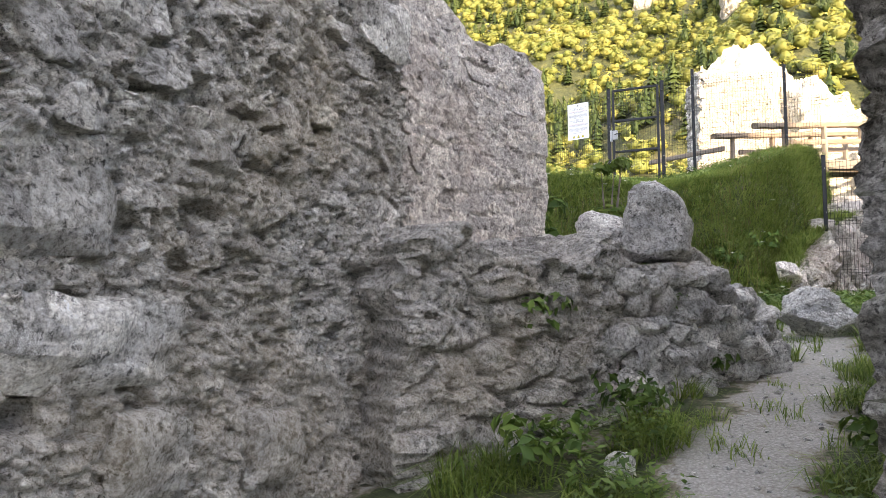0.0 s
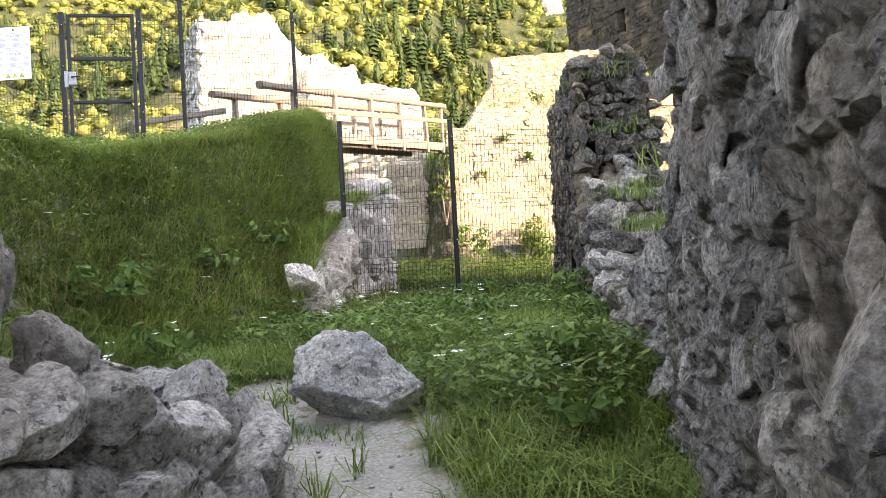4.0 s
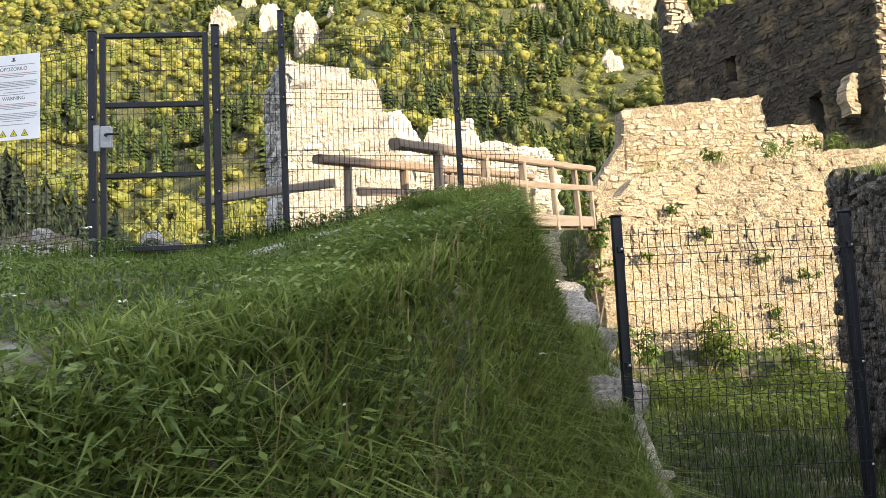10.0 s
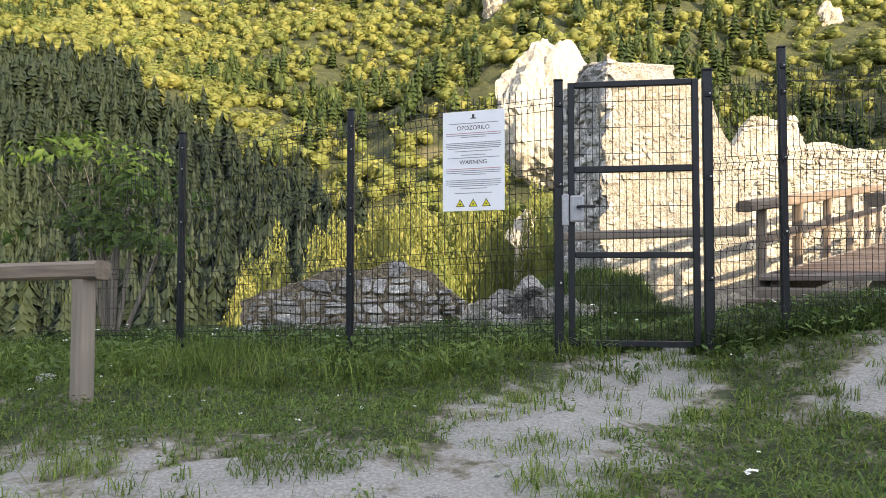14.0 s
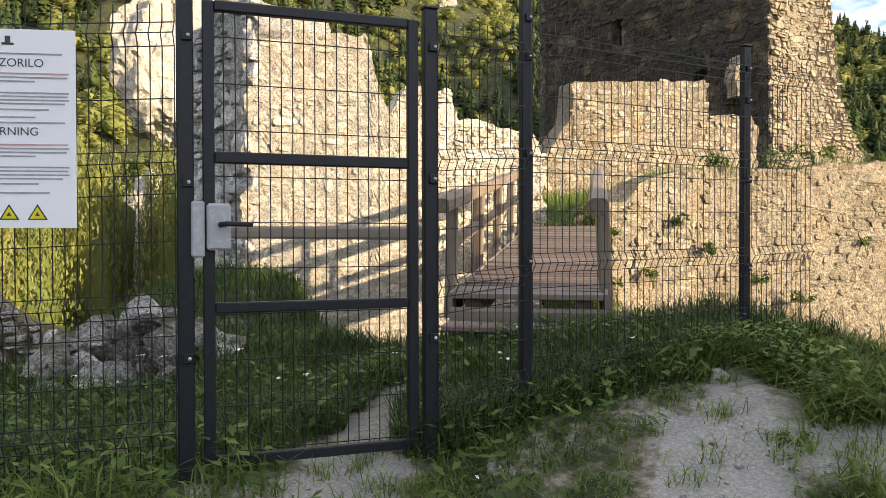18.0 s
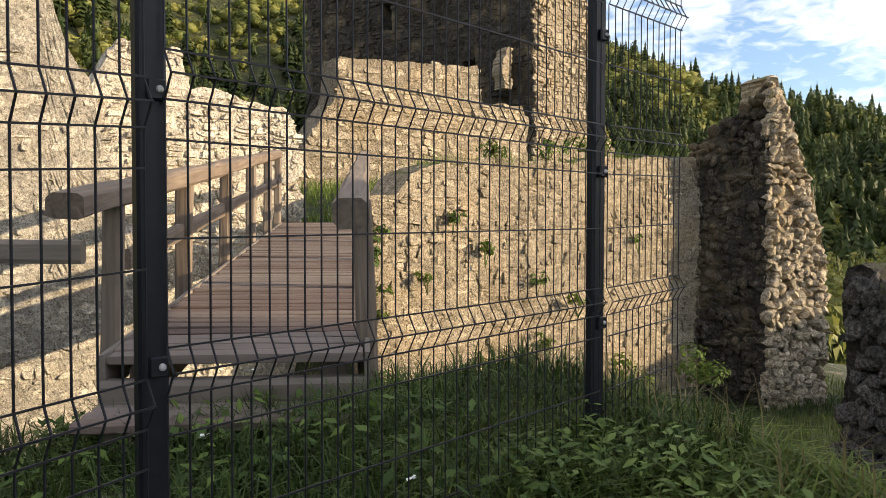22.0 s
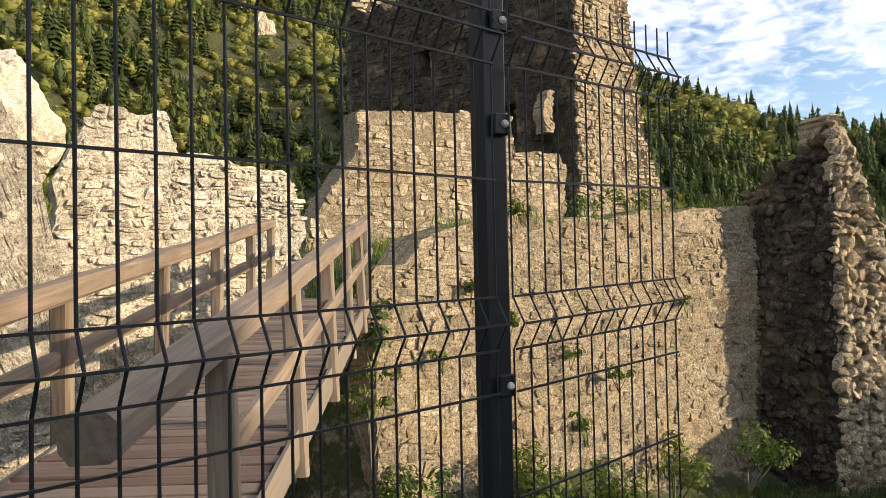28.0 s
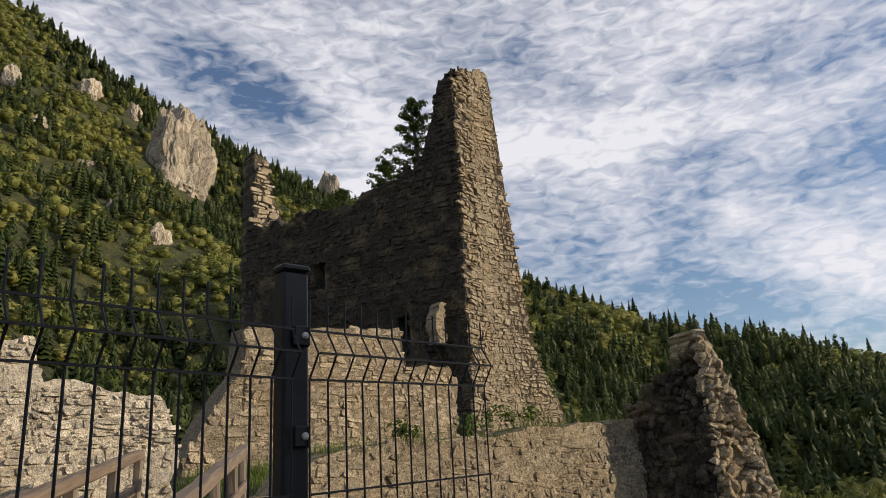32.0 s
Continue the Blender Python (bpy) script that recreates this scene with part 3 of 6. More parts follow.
    world = place(*np.concatenate([v for v, f in shapes]).T)
    pts, o_ = [], 0
    for v, f in shapes:
        pts.append(world[o_:o_ + len(v)])
        o_ += len(v)
    order = sorted(range(len(shapes)), key=lambda i: (pts[i][-1][0] - near[0]) ** 2 + (pts[i][-1][1] - near[1]) ** 2) if near else rng.sample(range(len(shapes)), len(shapes))
    for i in order[:parts]:
        mesh_of("stone", pts[i], [tuple(reversed(f)) for f in shapes[i][1]], material, wall)
    rest = order[parts:]
    if rest:
        tagged(mesh_of("stones", *gather([(pts[i].tolist(), [tuple(reversed(f)) for f in shapes[i][1]]) for i in rest]), material, wall), kind="stuff")


def end_stones(wall, p, q, base, top, size, material, seed, parts=120, proud=0.06, crag=0.1, fine=False):
    """Fitted stones over a broken end: from p to q in plan, looking to the left of that way."""
    a, b = Vector(p), Vector(q)
    d = (b - a).normalized()
    nn = Vector((-d.y, d.x))

    def place(ss, zz, out):
        o_ = out + crag * fbm(ss * 2.2, zz * 2.6, ss * 0 + 5.0, 3, seed)
        return np.stack([a.x + d.x * ss + nn.x * o_, a.y + d.y * ss + nn.y * o_, zz], -1)
    masonry(wall, place, (b - a).length, base, lambda u: np.interp(u, *zip(*top)), size, material, seed, parts, 1.0, 0.01, proud, fine=fine)


def rock_mesh(name, seed, material=None):
    """An angular stone of unit size."""
    rng = random.Random(seed)
    bm = bmesh.new()
    bmesh.ops.create_cube(bm, size=1)
    for v in bm.verts:
        v.co = Vector((v.co.x * rng.uniform(0.75, 1.05), v.co.y * rng.uniform(0.8, 1.05), v.co.z * rng.uniform(0.72, 1.05)))
    bmesh.ops.bevel(bm, geom=bm.edges[:], offset=rng.uniform(0.16, 0.27), segments=1, affect="EDGES")
    tilt = Matrix.Rotation(radians(rng.uniform(-24, 24)), 3, "Y") @ Matrix.Rotation(radians(rng.uniform(-12, 12)), 3, "X")
    for v in bm.verts:
        v.co = tilt @ v.co + Vector([rng.uniform(-0.075, 0.075) for _ in range(3)])
    bmesh.ops.triangulate(bm, faces=bm.faces[:])
    me = bpy.data.meshes.new(name)
    bm.to_mesh(me)
    bm.free()
    me.materials.append(material or GREY_STONE)
    return me


ROCKS = [rock_mesh("stone", 100 + i) for i in range(14)]


def rubble_shape(seed, fineness, material):
    """A broken lump of limestone of unit size: a ball cut by planes and pitted."""
    rng = random.Random(seed)
    bm = bmesh.new()
    bmesh.ops.create_icosphere(bm, subdivisions=fineness, radius=1)
    planes = [(Vector((rng.gauss(0, 1), rng.gauss(0, 1), rng.gauss(0, 1))).normalized(), rng.uniform(0.46, 0.74)) for _ in range(17)]
    for v in bm.verts:
        p = v.co.copy()
        for nn, dd in planes:
            over = p.dot(nn) - dd
            if over > 0:
                p -= nn * over * 0.94
        q = p * 2.6 + Vector((seed * 1.7, 0, 0))
        v.co = (p + p.normalized() * (0.03 * noise.noise(q) + 0.03 * noise.noise(q * 2.7) + 0.03 * noise.noise(q * 6.5))) * 0.8
    me = bpy.data.meshes.new("stone")
    bm.to_mesh(me)
    bm.free()
    me.materials.append(material)
    return me


def rubble_face(wall, p, q, base, top, size, material, seed, deep=0.75, out=0.0, fineness=2, batter=0.0, loose=0.35, upto=400):
    """Loose-laid lumps of many sizes over a wall's face or broken end, from p to q in plan, looking to the left of that way."""
    rng = random.Random(seed)
    shapes = [rubble_shape(seed * 20 + k, fineness, material) for k in range(9)]
    a, b = Vector(p), Vector(q)
    length = (b - a).length
    d = (b - a) / length
    n = Vector((-d.y, d.x))
    turn = math.degrees(math.atan2(d.y, d.x))
    zmax = max(z for _, z in top)
    spots, z = [], base
    while z < zmax:
        h = size * rng.choice((0.5, 0.65, 0.8, 1.0, 1.2))
        u = rng.uniform(-0.5, 0.3) * size
        while u < length:
            w = size * rng.choice((0.6, 0.75, 0.9, 1.1, 1.3) if loose >= 0.8 else (0.5, 0.7, 0.9, 1.15, 1.5, 1.9)) * rng.uniform(0.85, 1.15)
            zz = z + h / 2 + rng.uniform(-0.3, 0.3) * h
            uu = u + w / 2
            if 0 <= uu <= length and zz < np.interp(uu, *zip(*top)):
                spots.append((uu, zz, w, h))
            u += w * 0.93
        z += h * 0.86
    for uu, zz, w, h in rng.sample(spots, min(upto, len(spots))):
        o_ = out - batter * (zz - base) + 0.1 * size * rng.uniform(-1, 1) + 0.35 * size * noise.noise(Vector((uu * 1.7, zz * 1.7, seed)))
        c = a + d * uu + n * o_
        hh = h * rng.uniform(1.0, 1.3)
        m = pose(c.x, c.y, zz, rng.uniform(-30, 30) * loose, rng.uniform(-45, 45) * loose, turn + rng.uniform(-60, 60) * loose) @ Matrix.Diagonal((w * 1.08, size * deep * rng.uniform(0.7, 1.2), hh, 1))
        shared("stone", rng.choice(shapes), wall, m)


def boulder(name, size, centre, seed, material, label, category="boulder", parent=None, sharp=0.5, turn=0.0, taper=0.0):
    """A rough weathered block: a ball cut by planes, then broken up by noise."""
    rng = random.Random(seed)
    bm = bmesh.new()
    bmesh.ops.create_icosphere(bm, subdivisions=5, radius=1)
    planes = [(Vector((rng.gauss(0, 1), rng.gauss(0, 1), rng.gauss(0, 0.8))).normalized(), rng.uniform(0.58, 0.86)) for _ in range(11)]
    for v in bm.verts:
        p = v.co.copy()
        for nn, dd in planes:
            over = p.dot(nn) - dd
            if over > 0:
                p -= nn * over * 0.92
        q = p * 2.3 + Vector((seed, 0, 0))
        p += p.normalized() * (0.10 * noise.noise(q) + 0.05 * noise.noise(q * 2.3) - 0.055 * abs(noise.noise(q * 4.1)) + 0.03 * noise.noise(q * 9.0) + 0.018 * noise.noise(q * 19.0)) * sharp * 2
        k = 1 - taper * (p.z + 1) / 2
        v.co = Vector((p.x * size[0] / 2 * k, p.y * size[1] / 2 * k, p.z * size[2] / 2))
    me = bpy.data.meshes.new(name)
    bm.to_mesh(me)
    bm.free()
    me.materials.append(material)
    ob = new(name, me)
    ob.matrix_basis = pose(*centre, 0, 0, turn)
    if parent is not None:
        ob.parent = parent
    else:
        tagged(ob, label, category)
    return ob


def fast_mesh(name, verts, tris, material, parent=None):
    """A mesh of triangles from arrays."""
    me = bpy.data.meshes.new(name)
    me.vertices.add(len(verts))
    me.vertices.foreach_set("co", np.ascontiguousarray(verts, np.float32).ravel())
    me.loops.add(len(tris) * 3)
    me.loops.foreach_set("vertex_index", np.ascontiguousarray(tris, np.int32).ravel())
    me.polygons.add(len(tris))
    me.polygons.foreach_set("loop_start", np.arange(0, len(tris) * 3, 3, dtype=np.int32))
    me.update(calc_edges=True)
    me.materials.append(material)
    ob = new(name, me)
    if parent is not None:
        ob.parent = parent
    return ob


# ---- the land: one sheet from the path to the ridges ----
def smooth(a, b, v):
    t = np.clip((v - a) / (b - a), 0, 1)
    return t * t * (3 - 2 * t)


RIDGE = [(-180, 4), (-120, 6), (-80, 14), (-50, 18.5), (-37, 19.5), (-31, 21.5), (-15, 27), (0, 31.6), (9, 31.4), (17, 27.6), (24, 24.2), (33, 20.4),
         (40, 16.6), (47, 13.4), (56, 9.6), (64, 7.5), (72, 5.0), (78, 2.8), (90, 2.2), (110, 3), (180, 4)]
REACH = [(-180, 300), (-60, 420), (30, 440), (42, 380), (52, 300), (70, 300), (80, 420), (110, 420), (180, 300)]


def low_ground(y):
    return np.interp(y, [-40, -15.6, -12, -9, -7.9, -6.5, -2.5, 4, 9], [-4.6, -3.62, -3.18, -2.76, -2.62, -2.5, -2.42, -2.45, -2.3])


def land(x, y):
    """Height of the ground."""
    x, y = np.asarray(x, float), np.asarray(y, float)
    low = low_ground(y)
    up = 0.10 * np.minimum(y, 0) + 0.125 * smooth(0.4, 2.2, x) * np.minimum(y + 0.6, 0) + 0.165 * np.clip(x - 0.8, 0, 3.2) - 0.02 * np.maximum(y, 0) + 0.03 * np.minimum(x, 0)
    up = np.maximum(up, low + 0.4)
    centre = np.interp(y, [-14, -10, -8, -6.6, -5, -3.5, -2.4, 0, 2], [0.1, 0.7, 1.05, 1.35, 2.75, 3.35, 3.75, 4.0, 4.3])
    half = np.interp(y, [-14, -8, -6.6, -5, -3, 0], [1.4, 1.5, 1.5, 1.0, 0.45, 0.32])
    z = up + (low - up) * smooth(centre - half, centre + half, x)
    # the ditch under the bridge
    over = 0.505 * (x - 2.62) + 0.863 * (y - 2.25)
    z = np.where(over > 0, z + (low - z) * smooth(0.0, 0.9, over) * smooth(1.15, 1.9, x), z)
    z = z + 0.8 * np.exp(-((x - 0.5) / 1.3) ** 2 - ((y - 5.8) / 2.3) ** 2) * (1 - smooth(1.3, 1.8, x))
    # the court beyond the long wall
    court = 1.25 + 0.55 * smooth(7.4, 9.0, x) + 0.10 * np.clip(y - 11, 0, 60)
    z = z + (court - z) * smooth(9.0, 9.6, y) * smooth(6.3, 7.2, x + 0.0 * y) * (1 - smooth(0, 3.0, x - np.interp(y, [19, 24], [16.6, 32.0])))
    # lower ground east of the corridor wall
    east = smooth(0.0, 1.2, x - (7.05 + 0.256 * (y + 2.3)) - 1.2)
    z = z + (-2.6 - z) * east * (1 - smooth(9.0, 9.6, y))
    # out into the valley and up the hills
    dx, dy = x - 2.0, y + 1.0
    r = np.sqrt(dx * dx + dy * dy)
    az = np.degrees(np.arctan2(dx, dy))
    ridge = np.tan(np.radians(np.interp(az, *zip(*RIDGE))))
    reach = np.interp(az, *zip(*REACH))
    f = np.clip((r - 55) / (reach - 55), 0, 1)
    high = ridge * reach
    hill = -28 + (high + 28 + 1.8) * (0.25 * f + 0.75 * f ** 1.35)
    hill = np.where(r > reach, (high + 1.8) - (r - reach) * 0.28, hill)
    rough = fbm(x / 60, y / 60, 0 * x + 3.0, 5, 11) * 11 * smooth(80, 200, r) * (1 - 0.75 * smooth(0.8, 1.0, f) * (r <= reach) - 0.75 * (r > reach))
    hill = hill + rough
    left = smooth(3.4, 6.5, y) * (1 - smooth(-2.6, -0.6, x - 0.05 * y))
    near = z - 5.0 * left * smooth(3.4, 20, y)
    drop = near + (-28 - near) * smooth(22, 58, r)
    z = np.where(r < 58, drop, hill)
    z = np.where((r >= 45) & (r < 75), drop + (hill - drop) * smooth(50, 75, r), z)
    return z + 0.05 * fbm(x * 0.9, y * 0.9, 0 * x, 3, 5) + 0.02 * fbm(x * 4, y * 4, 0 * x, 2, 6)


PATHS = [  # trodden gravel: x, y, half width
    [(3.9, -17, 0.5), (3.6, -13, 0.4), (3.52, -11.7, 0.36), (3.68, -10.4, 0.3), (3.78, -9.4, 0.38), (3.74, -8.6, 0.45), (3.58, -7.75, 0.5), (3.35, -7.3, 0.3)],
    [(-7, -3.2, 0.9), (-2.5, -3.2, 1.0), (-0.8, -3.3, 0.85), (-0.2, -2.3, 0.45), (0.12, -1.3, 0.55), (0.6, -0.6, 0.38), (0.75, 0.3, 0.2), (1.3, 1.3, 0.16), (1.85, 1.6, 0.16)],
    [(1.6, -1.35, 0.22), (2.05, -0.85, 0.36), (2.45, -0.45, 0.46), (2.75, -0.1, 0.25)],
    [(2.3, -0.6, 0.24), (2.7, -1.0, 0.3), (2.95, -1.45, 0.24)],
]


def gravel_at(x, y):
    best = np.zeros(np.shape(x))
    for line in PATHS:
        for (x0, y0, w0), (x1, y1, w1) in zip(line, line[1:]):
            px, py = x1 - x0, y1 - y0
            t = np.clip(((x - x0) * px + (y - y0) * py) / (px * px + py * py), 0, 1)
            d = np.hypot(x - x0 - t * px, y - y0 - t * py)
            w = w0 + (w1 - w0) * t
            best = np.maximum(best, np.clip(1.0 - (d - w * 0.45) / (w * 1.1), 0, 1))
    return best * 0.97


def axis(fine0, fine1, step, far):
    a = list(np.arange(fine0, fine1 + 1e-6, step))
    s, v = step, a[-1]
    up = []
    while v < far:
        s = min(s * 1.22, 11.0)
        v += s
        up.append(v)
    s, v = step, a[0]
    down = []
    while v > -far:
        s = min(s * 1.22, 11.0)
        v -= s
        down.append(v)
    return np.array(down[::-1] + a + up)


gx, gy = axis(-4.5, 8.5, 0.085, 640), axis(-13.0, 3.5, 0.085, 640)
GX, GY = np.meshgrid(gx, gy, indexing="ij")
GZ = land(GX, GY)
gi = np.arange(GX.size).reshape(GX.shape)
gq = np.stack([gi[:-1, :-1], gi[1:, :-1], gi[1:, 1:], gi[:-1, 1:]], -1).reshape(-1, 4)
me = bpy.data.meshes.new("ground")
me.from_pydata(np.stack([GX, GY, GZ], -1).reshape(-1, 3).tolist(), [], gq.tolist())
me.materials.append(GROUND)
me.materials.append(HILL)
ga = me.attributes.new("gravel", "FLOAT", "POINT")
ga.data.foreach_set("value", gravel_at(GX, GY).ravel().astype(np.float32))
gr = np.hypot((GX[:-1, :-1] + GX[1:, 1:]) / 2 - 2, (GY[:-1, :-1] + GY[1:, 1:]) / 2 + 1)
me.polygons.foreach_set("material_index", (gr > 48).ravel().astype(np.int32))
me.polygons.foreach_set("use_smooth", np.ones(len(me.polygons), bool))
ground = tagged(new("ground", me), "grassy ruin ground with pale gravel path and wooded mountain slopes", "ground", "", "structure")


def ground_z(x, y):
    return float(land(np.array([x]), np.array([y]))[0])


def on_hill(az, el, eye=(2.0, -1.0, 1.6)):
    """Where the sight line at that azimuth and elevation meets the hills."""
    r = np.linspace(70, 470, 800)
    a, t = radians(az), math.tan(radians(el))
    hz = land(eye[0] + r * math.sin(a), eye[1] + r * math.cos(a)) - eye[2]
    hit = np.nonzero(hz >= r * t)[0]
    d = r[hit[0]] if len(hit) else 430.0
    return eye[0] + d * math.sin(a), eye[1] + d * math.cos(a), eye[2] + d * t, d


# ---- ruined walls ----
rw_d = Vector((0.248, 0.969))
def on_rw(y):
    return (7.05 + 0.256 * (y + 2.3), y)

w_east = rubble_wall("wall_corridor_east", (4.07, -12.4), on_rw(-8.3), [(0, 0.1), (1.5, 0.35), (3.2, 0.3), (3.9, -0.3), (4.3, -1.3)], -3.6, 0.9, EAST_STONE,
            "tall rough grey limestone rubble wall beside the path", step=0.024, stone=(0.24, 0.15), relief=0.045, rough=0.045, seed=3, lean_end=(0.0, 0.35))
w_sill = rubble_wall("wall_corridor_sill", on_rw(-8.6), on_rw(-3.9), [(0, -1.85), (1.0, -2.0), (2.4, -2.22), (3.5, -2.25), (4.2, -2.1), (4.8, -1.8)], -3.2, 0.9, LICHEN_SLAB,
            "low broken limestone wall with flat lichen-covered slabs on top", step=0.05, stone=(0.22, 0.14), relief=0.0, rough=0.03, seed=4)
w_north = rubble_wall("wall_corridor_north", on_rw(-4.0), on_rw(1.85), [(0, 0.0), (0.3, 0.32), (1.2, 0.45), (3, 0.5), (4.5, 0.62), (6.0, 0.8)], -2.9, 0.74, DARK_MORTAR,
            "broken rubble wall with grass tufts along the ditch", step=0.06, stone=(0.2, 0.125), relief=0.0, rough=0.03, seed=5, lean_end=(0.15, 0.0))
w_west = rubble_wall("wall_path_west", (1.66, -11.75), (1.795, -14.5), [(0, -0.2), (2, -0.1), (2.8, 0.0)], -3.9, 1.1, MORTAR,
            "near rough grey wall of rubble and crumbling mortar", step=0.016, stone=(0.21, 0.14), relief=0.03, rough=0.06, seed=6, stones=120, stone_material=GREY_STONE, dense=0.22, joint=0.012, proud=0.05, fine=True)
rubble_wall("wall_path_south", (1.795, -14.5), (1.9, -16.6), [(0, 0.0), (2.1, 0.1)], -4.2, 1.1, MORTAR,
            "rough grey wall of rubble where the path begins", step=0.06, stone=(0.21, 0.14), relief=0.03, rough=0.07, seed=36)
w_low = rubble_wall("wall_path_low", (3.5, -9.15), (2.02, -12.25), [(0, -2.5), (0.3, -2.2), (0.9, -2.0), (1.8, -2.0), (3.4, -1.95)], -3.6, 1.2, MORTAR,
            "low grey limestone wall with ragged stones beside the path", step=0.022, stone=(0.3, 0.19), relief=0.07, rough=0.045, seed=7, lean_end=(0.15, 0))
rubble_wall("wall_stub_plaster", (2.0, -10.05), (1.45, -12.2), [(0, -0.45), (0.9, -0.38), (2.2, 0.3)], -2.3, 0.6, PINK_PLASTER,
            "ruined wall stub with pinkish grey plaster and set stones", step=0.022, stone=(0.2, 0.14), relief=0.016, rough=0.016, ragged=0.06, seed=8, stones=80, stone_material=PINK_PLASTER, dense=0.4, joint=0.02, proud=0.014, fine=True)
w_ditch = rubble_wall("wall_ditch_west", (4.85, 2.2), (3.45, -4.9), [(0, -0.55), (2, -0.75), (4.4, -1.15), (6, -1.55), (7.0, -2.1)], -2.9, 0.8, PINK_PLASTER,
            "pale crumbling rock face below the grassy mound", step=0.05, stone=(0.36, 0.3), relief=0.1, rough=0.08, ragged=0.3, seed=9, lean_end=(0.0, 0.5))
rubble_wall("wall_white", (3.6, 7.6), (0.85, 7.4), [(0, 0.9), (0.25, 1.5), (0.42, 2.2), (0.55, 2.95), (0.8, 3.15), (0.92, 3.5), (1.02, 4.1), (1.9, 4.15), (2.3, 4.3), (2.8, 4.5)], -2.6, 1.4, PALE_STONE,
            "tall pale sunlit ruined wall with smooth plaster face", step=0.05, stone=(0.19, 0.12), relief=0.0, rough=0.012, seed=10, stones=200, proud=0.013, dense=0.5, stone_material=PALE_STONE)
w_wend = rubble_wall("wall_white_end", (0.9, 7.42), (0.2, 9.7), [(0, 4.5), (0.9, 4.55), (1.8, 4.5), (2.4, 4.3)], -2.6, 1.2, MORTAR,
            "broken shaded end of the pale ruined wall", step=0.06, stone=(0.24, 0.15), relief=0.02, rough=0.06, seed=11, stones=220, proud=0.09, stone_material=GREY_STONE)
rubble_wall("wall_court_west", (6.75, 10.1), (3.45, 10.1), [(0, 2.6), (0.2, 3.1), (1.0, 3.2), (1.8, 3.35), (1.95, 3.85), (2.8, 3.9), (3.1, 3.4), (3.3, 3.0)], -1.5, 0.8, PALE_STONE,
            "stepped sunlit limestone wall with a broken top", step=0.06, stone=(0.19, 0.115), relief=0.0, rough=0.016, seed=12, stones=200, stone_material=PALE_STONE, proud=0.035)
rubble_wall("wall_long", (16.1, 8.6), (7.15, 8.6), [(0, 2.8), (3, 2.66), (5, 2.45), (7.4, 2.35), (8.1, 2.1), (8.4, 1.75), (8.95, 1.7)], -2.7, 0.9, WARM_MORTAR,
            "long sunlit limestone rubble wall with herbs growing in its joints", step=0.06, stone=(0.25, 0.135), relief=0.0, rough=0.022, ragged=0.05, seed=13, stones=300, stone_material=WARM_STONE, proud=0.016, joint=0.007, near=(8.5, 8.6))
rubble_wall("wall_upper", (16.2, 14.8), (8.7, 14.8), [(0, 4.4), (0.2, 4.75), (1.75, 4.6), (1.82, 5.65), (5.0, 5.4), (6.15, 5.32), (6.22, 4.3), (6.6, 3.9), (7.0, 3.3), (7.4, 2.5)], 0.2, 0.9, WARM_MORTAR,
            "upper sunlit wall of squared limestone with stepped end", step=0.08, stone=(0.27, 0.15), relief=0.0, rough=0.02, ragged=0.05, seed=14, stones=200, stone_material=WARM_STONE, proud=0.018, joint=0.008, near=(9.5, 14.8))
# one cross wall: shaded face in darkened stone, sunlit end in warm stone
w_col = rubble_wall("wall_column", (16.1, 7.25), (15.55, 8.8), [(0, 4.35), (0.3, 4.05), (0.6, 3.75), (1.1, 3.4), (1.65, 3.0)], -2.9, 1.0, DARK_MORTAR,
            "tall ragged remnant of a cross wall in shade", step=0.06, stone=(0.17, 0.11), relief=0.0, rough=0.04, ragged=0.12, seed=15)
w_colend = rubble_wall("wall_column_end", (17.7, 6.82), (16.08, 7.3), [(0, 0.2), (0.35, 1.5), (0.7, 2.6), (1.0, 3.3), (1.3, 3.9), (1.5, 4.35), (1.7, 4.3)], -2.9, 0.8, WARM_MORTAR,
            "sunlit broken end of the cross wall with loose stones", step=0.05, stone=(0.17, 0.115), relief=0.0, rough=0.06, ragged=0.15, seed=25)
# tower: the shade of its inner side is put into darker stone and mortar
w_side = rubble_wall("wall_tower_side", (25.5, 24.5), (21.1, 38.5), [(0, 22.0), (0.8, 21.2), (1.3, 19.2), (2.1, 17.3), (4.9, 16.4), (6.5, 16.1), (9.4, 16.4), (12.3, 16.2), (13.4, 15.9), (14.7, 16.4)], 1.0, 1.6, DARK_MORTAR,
            "dark shaded inner side of the ruined tower", step=0.16, stone=(0.38, 0.21), relief=0.0, rough=0.05, ragged=0.35, seed=16, holes=((3.2, 4.0, 7.6, 9.5), (8.5, 9.3, 11.6, 13.2)), stones=150, stone_material=SHADE_STONE, proud=0.045, joint=0.014)
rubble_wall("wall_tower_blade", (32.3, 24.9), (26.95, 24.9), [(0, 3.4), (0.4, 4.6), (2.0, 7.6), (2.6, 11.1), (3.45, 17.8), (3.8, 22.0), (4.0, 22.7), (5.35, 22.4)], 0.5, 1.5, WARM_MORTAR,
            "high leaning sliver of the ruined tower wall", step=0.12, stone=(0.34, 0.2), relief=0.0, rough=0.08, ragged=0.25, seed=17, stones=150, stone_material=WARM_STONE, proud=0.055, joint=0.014)
